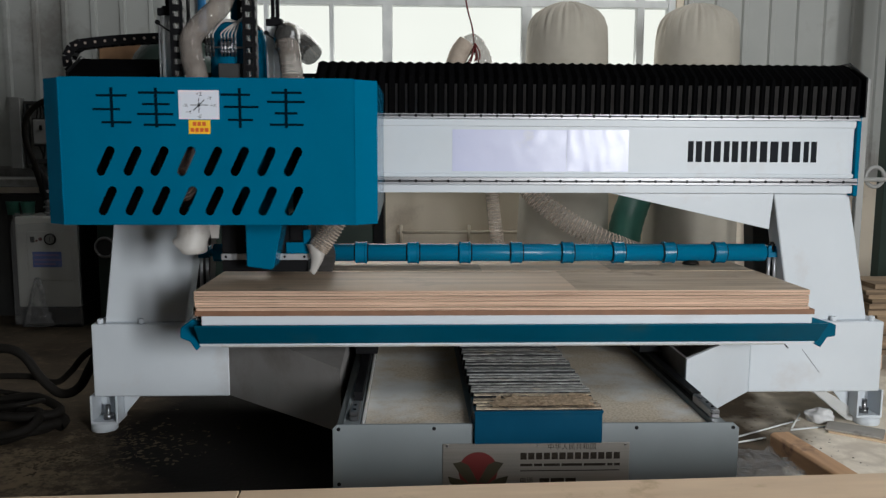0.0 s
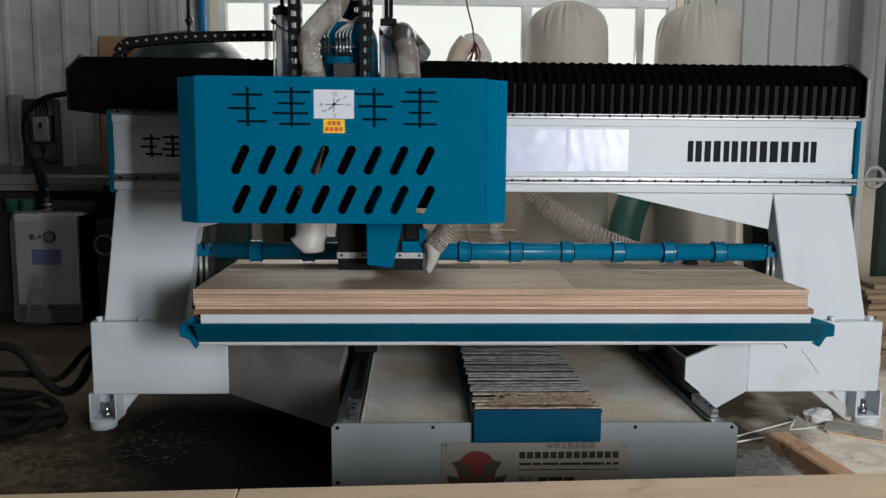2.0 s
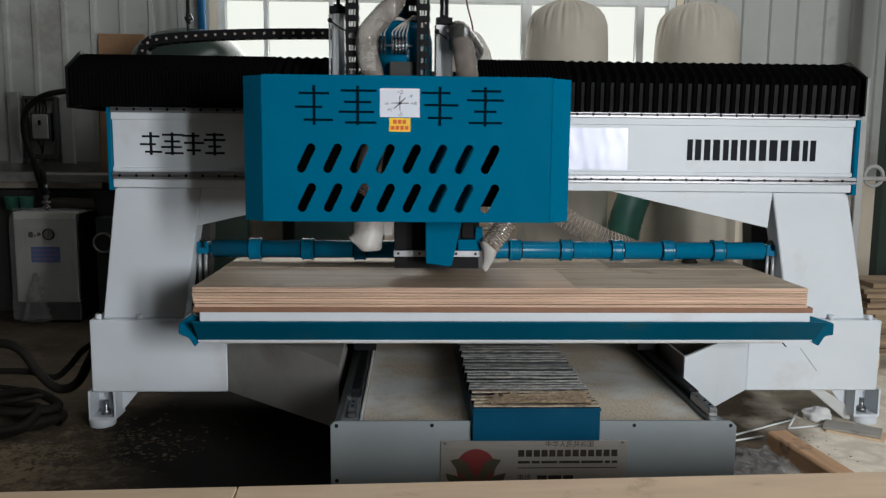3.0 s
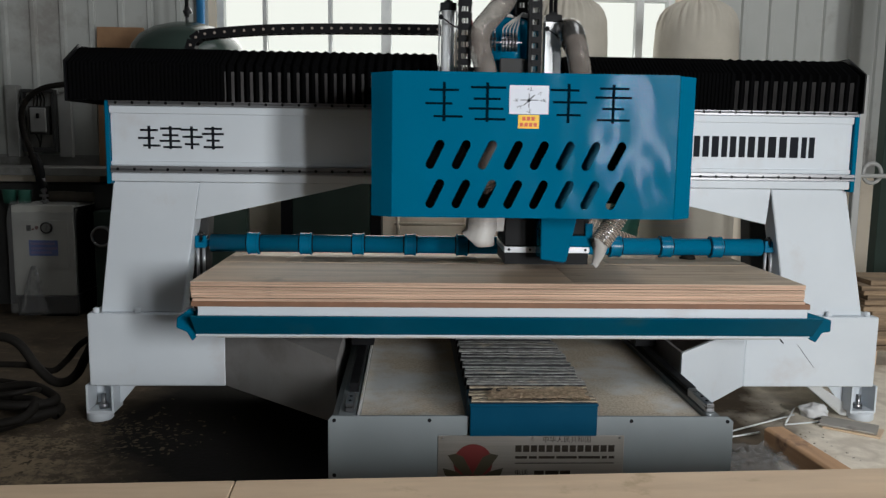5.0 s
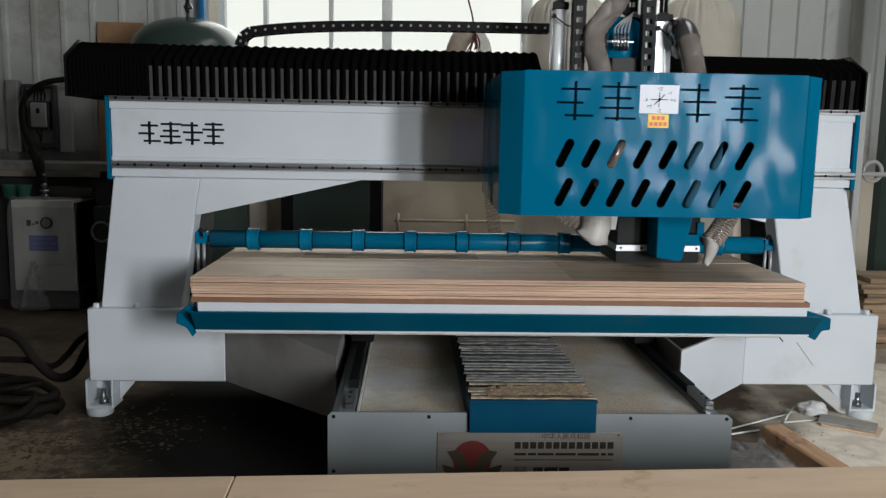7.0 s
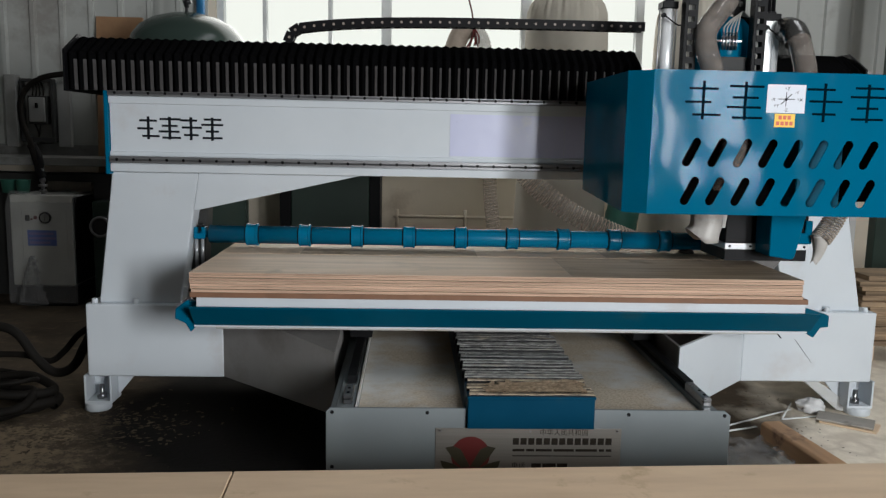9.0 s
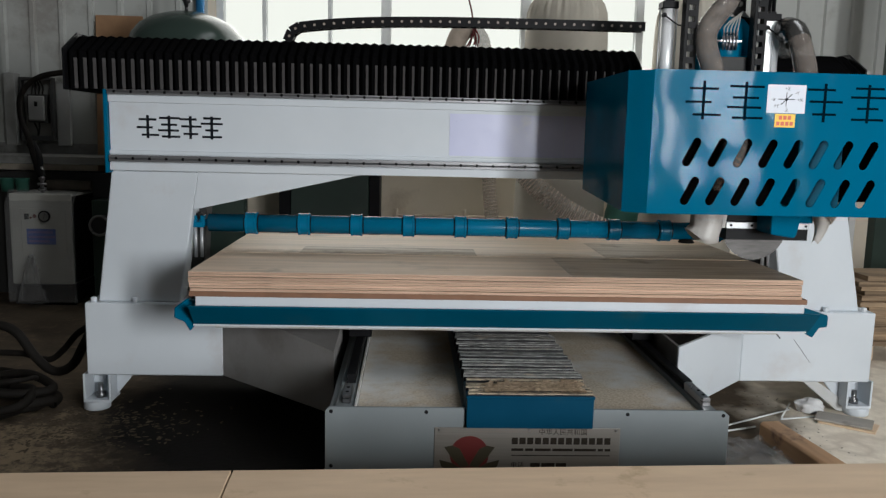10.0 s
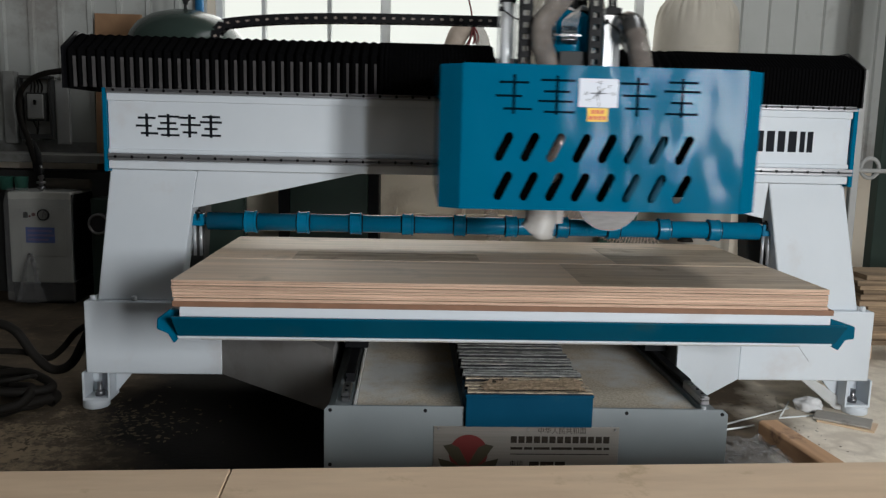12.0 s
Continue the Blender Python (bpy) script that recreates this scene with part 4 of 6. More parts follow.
def saw_head():
    h = thing("saw_head", (0, 0, 0), "blue sheet-steel saw head on the gantry, with slotted front", "saw head")
    zb, zt, yf = 1.075, 1.588, -0.85
    xl, xr, cl, cr, yc = -0.484, 0.539, -0.560, 0.616, -0.785
    holes = []
    for z, x0 in ((1.3003, -0.333), (1.1603, -0.332)):
        holes += [slot(x0 + 0.0935 * i, z) for i in range(8)]
    bm = fresh()
    holed_plate(bm, [(xl, zb), (xr, zb), (xr, zt), (xl, zt)], holes, yf, yf + 0.003)
    front = part("front_panel", bm, TEAL, h, "slotted blue front panel")
    bm = fresh()
    box(bm, xl + 0.002, xr - 0.002, yf + 0.0005, yf + 0.03, zt, zt + 0.003)
    part("top_flange", bm, TEAL, h)
    for pts in ([(xl, yf), (cl, yc)], [(cr, yc), (xr, yf)]):
        bm = fresh()
        sheet_strip(bm, pts, zb, zt)
        part("corner_panel", bm, TEAL, h)
    for x in (cl, cr - 0.003):
        bm = fresh()
        prism(bm, [(yc, zb), (-0.09, zb + 0.035), (-0.09, zt), (yc, zt)], "x", x, x + 0.003)
        part("side_panel", bm, TEAL, h)
    bm = fresh()
    prism(bm, [(xl + 0.004, yf + 0.006), (cl + 0.004, yc + 0.003), (cl + 0.004, -0.30), (cr - 0.004, -0.30), (cr - 0.004, yc + 0.003), (xr - 0.004, yf + 0.006)], "z", zt - 0.022, zt - 0.019)
    part("inner_shelf", bm, TEAL_DULL, h)
    # works inside and behind: slide plate, carriage, motor
    bm = fresh()
    box(bm, -0.30, 0.42, -0.135, -0.10, 1.085, 1.57)
    box(bm, -0.22, 0.30, -0.098, -0.045, 1.17, 1.48)
    part("slide_plate", bm, DARK_STEEL, h, bevel=0.003)
    bm = fresh()
    lathe(bm, [(0.122, 1.47), (0.122, 1.79), (0.116, 1.828), (0.098, 1.857), (0.066, 1.876), (0.03, 1.884)], 40, (0.006, -0.18, 0))
    tower = part("tower", bm, TEAL, h, "blue round slide tower")
    bm = fresh()
    rod(bm, (-0.002, -0.18, 1.87), (-0.002, -0.18, 2.30), 0.028, seg=16)
    part("tower_post", bm, TEAL_DULL, tower)
    bm = fresh()
    sweep(bm, [(0.022 + 0.075 * math.cos(radians(a)), -0.245, 1.818 + 0.062 * math.sin(radians(a))) for a in range(15, 96, 8)], 0.016, 10)
    part("cable_loop", bm, RUBBER, tower, "black cable loop before the tower")
    bm = fresh()
    box(bm, -0.052, 0.060, -0.335, -0.305, 1.50, 1.692)
    part("base_block", bm, DARK_GREY, h, "dark grey block before the tower", bevel=0.003)
    bm = fresh()
    box(bm, -0.50, 0.20, -0.60, -0.20, 1.082, 1.55)
    box(bm, 0.2005, 0.56, -0.60, -0.20, 1.112, 1.55)
    part("inner_housing", bm, BELLOWS, h, bevel=0.01)
    bm = fresh()
    box(bm, 0.115, 0.285, -0.74, -0.61, 1.10, 1.42)
    part("inner_chute", bm, TEAL_DULL, h, "blue chute behind the slots", bevel=0.003)
    bm = fresh()
    sweep(bm, smooth_path([(-0.132, -0.50, 1.15), (-0.125, -0.66, 1.24), (-0.10, -0.66, 1.36), (-0.09, -0.50, 1.46)], 60), 0.045, 16)
    hose = part("inner_hose", bm, HOSE, h, "clear ribbed hose behind the slots")
    bm = fresh()
    sweep(bm, coil_path(smooth_path([(-0.132, -0.50, 1.15), (-0.125, -0.66, 1.24), (-0.10, -0.66, 1.36), (-0.09, -0.50, 1.46)], 60), 0.0455, 26, 14), 0.0034, 5)
    part("rib", bm, RIB, hose)
    bm = fresh()
    rod(bm, (-0.30, -0.66, 1.27), (-0.30, -0.16, 1.27), 0.10, seg=24)
    part("motor", bm, BELLOWS, h, bevel=0.004)
    bm = fresh()
    rod(bm, (0.40, -0.68, 1.34), (0.40, -0.16, 1.34), 0.08, seg=24)
    part("motor", bm, BELLOWS, h, bevel=0.004)
    for x, r, top in ((-0.268, 0.0285, 1.887), (0.174, 0.0325, 1.848)):
        bm = fresh()
        if x < 0:
            rod(bm, (x, -0.27, 1.50), (x, -0.27, top), r, seg=28)
        else:
            prism(bm, [(x - r, -0.244), (x + r, -0.244), (x + r, -0.296), (x + 0.006, -0.296), (x + 0.005, -0.290), (x - 0.005, -0.290), (x - 0.006, -0.296), (x - r, -0.296)], "z", 1.50, top)
        cyl = part("air_cylinder", bm, POLISHED, h, "bright metal air cylinder")
        bm = fresh()
        box(bm, x - 0.034, x + 0.034, -0.304, -0.236, top, top + 0.030)
        box(bm, x - 0.018, x + 0.018, -0.29, -0.25, top + 0.030, top + 0.040)
        part("cap", bm, BLACK, cyl, bevel=0.003)
        for dx in ((0.0,) if x < 0 else (-0.009, 0.010)):
            bm = fresh()
            rod(bm, (x + dx, -0.27, top + 0.04), (x + dx, -0.27, 2.25), 0.0085, seg=12)
            part("piston_rod", bm, BLACK, cyl)
        for dx in (-0.036, 0.036):
            bm = fresh()
            rod(bm, (x + dx, -0.272, 1.53), (x + dx, -0.272, top), 0.0035, seg=8)
            part("tie_rod", bm, CHROME, cyl)
        bm = fresh()
        rod(bm, (x - 0.030, -0.302, top - 0.03), (x - 0.030, -0.318, top - 0.03), 0.010, seg=10)
        sweep(bm, smooth_path([(x - 0.030, -0.318, top - 0.03), (x - 0.012, -0.325, top - 0.045), (x + 0.03, -0.32, top - 0.07), (x + 0.055, -0.31, top - 0.062)], 14), 0.0032, 6)
        part("air_fitting", bm, BLACK, cyl)
    for x, y, z0 in ((-0.203, -0.38, 1.51), (0.0855, -0.38, 1.51), (0.042, -0.26, 1.877)):
        ch = fresh()
        for a, b in ((-0.026, -0.0135), (0.0135, 0.026)):
            box(ch, x + a, x + b, y, y + 0.05, z0, 2.30)
        chain = part("upright_chain", ch, BLACK, h, "upright black cable chain")
        for i in range(int((2.30 - z0) / 0.047)):
            bm = fresh()
            z = z0 + 0.006 + i * 0.047
            box(bm, x - 0.0135, x + 0.0135, y - 0.003, y + 0.007, z, z + 0.025)
            box(bm, x - 0.0285, x - 0.0262, y + 0.006, y + 0.044, z + 0.004, z + 0.020)
            box(bm, x + 0.0262, x + 0.0285, y + 0.006, y + 0.044, z + 0.004, z + 0.020)
            part("chain_bar", bm, BLACK, chain)
        bm = fresh()
        for dx in (-0.006, 0.005):
            rod(bm, (x + dx, y + 0.03, z0), (x + dx, y + 0.03, 2.29), 0.0045, seg=6)
        part("chain_cable", bm, HOSE_GREY, chain)
    for x0, n, mat in ((-0.040, 5, STEEL), (-0.102, 3, DARK_STEEL)):
        bm = fresh()
        for i in range(n):
            x = x0 + i * 0.0140
            rod(bm, (x, -0.315, 1.722), (x, -0.315, 1.796), 0.0046, seg=8)
            rod(bm, (x, -0.315, 1.735), (x, -0.315, 1.748), 0.0066, seg=6)
            rod(bm, (x, -0.315, 1.768), (x, -0.315, 1.778), 0.0066, seg=6)
        box(bm, x0 - 0.010, x0 + 0.014 * n + 0.012, -0.312, -0.297, 1.756, 1.763)
        part("valve_block", bm, mat, h, "row of silver air fittings")
        for i in range(n):
            bm = fresh()
            x = x0 + i * 0.0140
            sweep(bm, smooth_path([(x, -0.315, 1.796), (x + 0.004, -0.315, 1.82), (x0 + 0.065 + i * 0.004, -0.29, 1.866 + 0.004 * i), (x0 + 0.125, -0.26, 1.866)], 14), 0.0032, 6)
            part("air_line", bm, HOSE_GREY, h)
    bm = fresh()
    sweep(bm, smooth_path([(-0.105, -0.42, 1.45), (-0.117, -0.42, 1.62), (-0.142, -0.40, 1.72), (-0.140, -0.39, 1.79), (-0.085, -0.36, 1.865), (-0.030, -0.33, 1.94), (0.00, -0.30, 2.1), (0.0, -0.30, 2.3)], 120), 0.0445, 20)
    hose = part("suction_hose", bm, HOSE, h, "clear ribbed suction hose")
    bm = fresh()
    sweep(bm, coil_path(smooth_path([(-0.105, -0.42, 1.45), (-0.117, -0.42, 1.62), (-0.142, -0.40, 1.72), (-0.140, -0.39, 1.79), (-0.085, -0.36, 1.865), (-0.030, -0.33, 1.94), (0.00, -0.30, 2.1), (0.0, -0.30, 2.3)], 120), 0.0438, 96, 14), 0.0016, 5)
    part("rib", bm, RIB, hose)
    bm = fresh()
    sweep(bm, smooth_path([(0.272, -0.46, 1.45), (0.264, -0.44, 1.62), (0.252, -0.41, 1.72), (0.240, -0.39, 1.775)], 60), 0.045, 18)
    hose = part("suction_hose", bm, HOSE, h, "clear ribbed suction hose")
    bm = fresh()
    sweep(bm, coil_path(smooth_path([(0.272, -0.46, 1.45), (0.264, -0.44, 1.62), (0.252, -0.41, 1.72), (0.240, -0.39, 1.775)], 60), 0.0442, 40, 14), 0.0019, 5)
    part("rib", bm, RIB, hose)
    bm = fresh()
    sweep(bm, smooth_path([(0.242, -0.395, 1.755), (0.236, -0.365, 1.795), (0.232, -0.30, 1.812), (0.26, -0.22, 1.80), (0.31, -0.14, 1.75)], 26), 0.050, 20, 0.003)
    part("hose_collar", bm, CUFF, h, "dark cloudy plastic hose elbow")
    bm = fresh()
    lathe(bm, [(0.058, 1.17), (0.061, 1.07), (0.063, 1.00), (0.066, 0.96), (0.067, 0.930), (0.063, 0.929), (0.058, 0.97)], 40, (-0.130, -0.50, 0), 0.05)
    for v in bm.verts:
        if v.co.z < 1.0:
            v.co.z += 0.005 * math.sin(math.atan2(v.co.y + 0.50, v.co.x + 0.130) * 2 + 0.6) + 0.06 * (v.co.x + 0.130)
            v.co.x -= 0.05 * (1.0 - v.co.z) + 0.012
            v.co.z = max(v.co.z, 0.93 + 0.9 * max(0.0, -0.152 - v.co.x))
    part("hose_sleeve", bm, SLEEVE, h, "pale plastic sleeve over the lower hose")
    bm = fresh()
    prism(bm, [(-0.078, 1.06), (-0.030, 1.06), (-0.038, 0.985), (-0.068, 0.985)], "y", -0.472, -0.469)
    part("paper_tag", bm, SLEEVE, h, "pale plastic tag beside the sleeve")
    # stickers and the cut-out sign
    bm = fresh()
    box(bm, -0.072, 0.0685, yf - 0.0016, yf - 0.0006, 1.4465, 1.547)
    st = part("axis_sticker", bm, PAPER, front, "white sticker with an axis diagram")
    for word, x, z in (("+Z", 0.000, 1.533), ("-Z", -0.001, 1.456), ("-X", -0.049, 1.494), ("+X", 0.048, 1.494), ("-Y", 0.036, 1.519), ("+Y", -0.037, 1.471)):
        lettering(word, x, yf - 0.0022, z, 0.0165, INK, st)
    bm = fresh()
    box(bm, -0.032, 0.030, yf - 0.002, yf - 0.0017, 1.4945, 1.4972)
    box(bm, -0.0030, -0.0005, yf - 0.002, yf - 0.0017, 1.470, 1.521)
    prism(bm, [(-0.022, 1.478), (-0.0195, 1.476), (0.019, 1.513), (0.0165, 1.515)], "y", yf - 0.0026, yf - 0.0021)
    prism(bm, [(-0.008, 1.4955), (-0.0018, 1.4875), (0.0045, 1.4955), (-0.0018, 1.5035)], "y", yf - 0.0032, yf - 0.0027)
    part("axis_cross", bm, INK, st)
    bm = fresh()
    box(bm, -0.039, 0.036, yf - 0.0016, yf - 0.0006, 1.396, 1.444)
    ye = part("warning_sticker", bm, YELLOW, front, "small yellow warning sticker")
    for n, x0, z0 in ((3, -0.025, 1.4235), (4, -0.033, 1.4025)):
        for i in range(n):
            bm = fresh()
            box(bm, x0 + i * 0.0165, x0 + 0.0125 + i * 0.0165, yf - 0.0024, yf - 0.0017, z0, z0 + 0.014)
            part("print_bar", bm, ORANGE_INK, ye)
    for i, x in enumerate((-0.369, -0.216, 0.074, 0.235)):
        bm = fresh()
        sign_shape(bm, x, 1.420, 0.132, yf - 0.0006, i, 0.078)
        part("sign_shape", bm, TEAL_INK, front, "plain dark sign shape")
    # the part that is raised and lowered
    bm = fresh()
    box(bm, -0.030, 0.320, -0.46, -0.19, 0.922, 1.06)
    u = part("saw_unit", bm, BLACK, h, "black blade guard of the saw unit", bevel=0.004)
    bm = fresh()
    prism(bm, [(0.096, 1.10), (0.098, 0.889), (0.106, 0.887), (0.190, 0.875), (0.202, 0.882), (0.236, 1.045), (0.236, 1.10)], "y", -0.60, -0.46)
    part("dust_chute", bm, TEAL, u, "blue sheet steel dust chute", bevel=0.003)
    bm = fresh()
    box(bm, -0.031, 0.322, -0.468, -0.18, 0.896, 0.921)
    strip = part("guard_strip", bm, CHROME, u, "bare metal strip", bevel=0.001)
    for x in (-0.012, 0.075, 0.225, 0.305):
        bm = fresh()
        rod(bm, (x, -0.4705, 0.909), (x, -0.4675, 0.909), 0.0055, seg=10)
        part("bolt", bm, BLACK, strip)
    bm = fresh()
    box(bm, 0.232, 0.332, -0.474, -0.462, 0.923, 0.968)
    box(bm, 0.302, 0.332, -0.474, -0.462, 0.968, 1.02)
    part("guard_plate", bm, TEAL, u, "blue guard plate", bevel=0.002)
    bm = fresh()
    box(bm, 0.245, 0.300, -0.472, -0.440, 0.966, 0.972)
    box(bm, 0.247, 0.298, -0.470, -0.44, 0.973, 1.04)
    part("motor_end", bm, BLACK, u, "black motor end", bevel=0.003)
    bm = fresh()
    box(bm, -0.028, 0.318, -0.462, -0.185, 0.848, 0.895)
    part("brush_skirt", bm, BLACK, u, "black brush skirt")
    bm = fresh()
    teeth = [(0.246 + (0.152 if i % 2 else 0.149) * math.cos(i * math.pi / 60), 0.862 + (0.152 if i % 2 else 0.149) * math.sin(i * math.pi / 60)) for i in range(120)]
    prism(bm, teeth, "y", -0.1085, -0.1055)
    part("saw_blade", bm, BLADE, u, "round steel saw blade")
    bm = fresh()
    sweep(bm, smooth_path([(0.470, -0.46, 1.12), (0.430, -0.47, 1.045), (0.392, -0.48, 0.985), (0.362, -0.485, 0.945)], 44), 0.040, 18)
    hose = part("clear_hose", bm, HOSE, u, "clear ribbed hose end")
    bm = fresh()
    sweep(bm, coil_path(smooth_path([(0.470, -0.46, 1.12), (0.430, -0.47, 1.045), (0.392, -0.48, 0.985), (0.362, -0.485, 0.945)], 44), 0.0405, 17, 14), 0.0034, 5)
    part("rib", bm, PALE_RIB, hose, "pale hose rib")
    bm = fresh()
    rows = []
    for j in range(9):
        f = j / 8
        z, w, x0 = 0.965 - 0.118 * f, 0.040 * (1 - 0.62 * f), 0.315 + 0.040 * (1 - 0.62 * f) + 0.018 * math.sin(2.6 * f)
        rows.append([bm.verts.new((x0 + w * math.sin(radians(-100 + 20 * k)), -0.49 - w * 0.7 * math.cos(radians(-100 + 20 * k)), z - 0.008 * f * math.cos(k))) for k in range(11)])
    for ra, rb in zip(rows, rows[1:]):
        for k in range(10):
            bm.faces.new((ra[k], ra[k + 1], rb[k + 1], rb[k])).smooth = True
    bmesh.ops.solidify(bm, geom=list(bm.faces), thickness=0.0015)
    part("hose_flap", bm, SLEEVE, u, "cut white plastic flap at the hose end")
    return h, u


HEAD, SAW = saw_head()


# ---- bellows covers over the beam, cable chain ----
def bellows(name, n, half, crest, edge, lit):
    """A row of folds over the beam; each fold is one rigid roof-shaped piece."""
    b = thing(name, (0, 0, 0), "black pleated bellows cover on the gantry beam", "bellows", group="bellows covers")
    me = None
    folds = []
    prof = [(-0.055, 1.507), (-0.060, 1.640), (-0.060, 1.672), (0.10, 1.752), (0.42, 1.752), (0.42, 1.507)]
    for i in range(n):
        if me is None:
            bm = fresh()
            rings = []
            for dx, d in ((-half, -0.026), (-half * 0.5, -0.011), (-crest, 0.0), (crest, 0.0), (half * 0.5, -0.011), (half, -0.026)):
                ring = []
                for (y, z) in prof:
                    oy = -d if y < 0 else (0 if y < 0.2 else d)
                    oz = d * (0.30 if y > 0 else 0.3) if z > 1.65 else 0
                    ring.append(bm.verts.new((dx * (0.3 if z > 1.7 and abs(dx) <= crest else 1), y + oy, z + oz)))
                rings.append(ring)
            for ra, rb in zip(rings, rings[1:]):
                for k in range(len(prof) - 1):
                    f = bm.faces.new((ra[k], rb[k], rb[k + 1], ra[k + 1]))
                    # one flank takes the paler edge material, as painted light
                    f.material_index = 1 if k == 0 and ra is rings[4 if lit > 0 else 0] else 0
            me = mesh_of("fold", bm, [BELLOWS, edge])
        ob = new("fold", me)
        ob.parent = b
        folds.append(ob)
    return b, folds


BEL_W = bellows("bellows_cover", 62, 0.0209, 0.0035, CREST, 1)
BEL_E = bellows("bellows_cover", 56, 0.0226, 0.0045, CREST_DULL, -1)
for s, x in ((-1, -1.893), (1, 1.712)):
    bm = fresh()
    prism(bm, [(-0.065, 1.500), (-0.065, 1.677), (0.10, 1.762), (0.43, 1.762), (0.43, 1.500)], "x", x - 0.004, x + 0.004)
    solid("bellows_end_plate", bm, BLACK, "black end plate of the bellows cover", "plate", group="bellows end plates")


def cable_chain():
    c = thing("cable_chain", (0, 0.25, 0), "black cable drag chain looped over the beam", "cable chain")
    links = []
    me = None
    for i in range(64):
        if me is None:
            bm = fresh()
            for y in (-0.034, 0.028):
                box(bm, -0.0245, 0.0245, y, y + 0.006, -0.022, 0.022)
            box(bm, -0.008, 0.008, -0.028, 0.028, 0.016, 0.022)
            box(bm, -0.008, 0.008, -0.028, 0.028, -0.022, -0.016)
            k = len(bm.faces)
            rod(bm, (0.0, -0.0355, 0), (0.0, -0.034, 0), 0.0062, seg=10)
            bm.faces.ensure_lookup_table()
            for f in list(bm.faces)[k:]:
                f.material_index = 1
            me = mesh_of("link", bm, [BLACK, DOT])
        ob = new("link", me)
        ob.parent = c
        links.append(ob)
    return c, links


CHAIN, LINKS = cable_chain()


# ---- things round the machine ----
def surroundings():
    # dust collector bags
    for x, w in ((0.714, 0.292), (1.637, 0.295)):
        d = thing("dust_collector", (x, 2.0, 0), "tall dust collector with pale cloth bags", "dust collector", group="dust collectors")
        bm = fresh()
        lathe(bm, [(w * 0.98, 1.40), (w * 1.0, 1.6), (w * 0.99, 1.88), (w * 0.98, 2.03), (w * 0.965, 2.12), (w * 0.93, 2.19), (w * 0.86, 2.245), (w * 0.74, 2.29), (w * 0.58, 2.32), (w * 0.38, 2.345), (w * 0.2, 2.36), (w * 0.06, 2.365)], 160, crease=0.006)
        for v in bm.verts:
            if v.co.z > 2.14:
                a = math.atan2(v.co.y, v.co.x)
                k = 1 + 0.020 * (math.sin(27 * a) + 0.8 * math.sin(41 * a + 1)) * min(1, (v.co.z - 2.14) / 0.06)
                v.co.x, v.co.y, v.co.z = v.co.x * k, v.co.y * k, v.co.z + 0.10 * (k - 1)
        part("filter_bag", bm, CLOTH, d, "pale inflated cloth filter bag")
        bm = fresh()
        rod(bm, (0, 0, 1.16), (0, 0, 1.40), w * 1.02, seg=40)
        part("drum_ring", bm, GREEN_DUCT, d)
        bm = fresh()
        lathe(bm, [(w * 0.9, 0.10), (w * 1.08, 0.2), (w * 1.1, 0.6), (w * 1.07, 1.0), (w * 1.0, 1.16)], 48, crease=0.05)
        part("waste_bag", bm, CLOTH, d, "pale sagging waste bag")
        for k in range(3):
            a = radians(90 + 120 * k)
            bm = fresh()
            rod(bm, (w * 0.8 * math.cos(a), w * 0.8 * math.sin(a), 0.1), (w * 0.8 * math.cos(a), w * 0.8 * math.sin(a), 1.18), 0.018, seg=10)
            part("leg", bm, GREEN_DUCT, d)
        bm = fresh()
        box(bm, -w, w, -w, w, 0.0, 0.10)
        part("base", bm, GREEN_DARK, d, bevel=0.01)
    bm = fresh()
    sweep(bm, smooth_path([(1.02, 1.66, 0.50), (1.06, 1.66, 0.70), (1.10, 1.70, 0.86), (1.19, 1.82, 1.02), (1.30, 1.95, 1.14), (1.36, 2.0, 1.24)], 30), 0.11, 20, 0.004)
    solid("green_duct", bm, GREEN_DUCT, "green flexible duct between the dust bags", "duct")
    for pts, r, turns in (([(0.30, 1.62, 1.30), (0.36, 1.55, 1.14), (0.47, 1.5, 1.01), (0.66, 1.45, 0.87), (0.86, 1.4, 0.77), (1.04, 1.4, 0.70), (1.20, 1.42, 0.64), (1.45, 1.5, 0.49)], 0.066, 58),
                          ([(0.150, 1.75, 1.62), (0.155, 1.6, 1.26), (0.165, 1.58, 1.0), (0.185, 1.55, 0.80), (0.23, 1.55, 0.5), (0.25, 1.5, 0.08)], 0.045, 44)):
        hose = thing("suction_hose", pts[0], "clear suction hose with pale wire spiral behind the machine", "hose", group="suction hoses")
        line = [Vector(q) - Vector(pts[0]) for q in smooth_path(pts, 60)]
        bm = fresh()
        sweep(bm, line, r, 16, 0.002)
        part("tube", bm, SPIRAL, hose)
        coil = coil_path(line, r + 0.001, turns)
        bm = fresh()
        sweep(bm, coil, 0.0034, 5)
        part("wire", bm, COIL_WIRE, hose, "pale wire spiral")
    loop = thing("hose_loop", (0.02, 1.9, 1.40), "pale clear suction hose looped over a red string", "hose")
    bm = fresh()
    sweep(bm, smooth_path([(-0.115, 0, 0.0), (-0.110, 0, 0.40), (-0.075, 0, 0.58), (-0.010, 0, 0.672)], 60), 0.066, 20, 0.003)
    part("hose_leg", bm, BAG_CLOTH, loop, "pinkish dusty hose leg")
    bm = fresh()
    sweep(bm, smooth_path([(-0.020, 0.01, 0.668), (0.030, 0.01, 0.682), (0.075, 0.01, 0.625), (0.115, 0.01, 0.50), (0.128, 0.01, 0.0)], 60), 0.050, 20, 0.004)
    part("hose_leg", bm, HOSE, loop, "clear ribbed hose leg")
    bm = fresh()
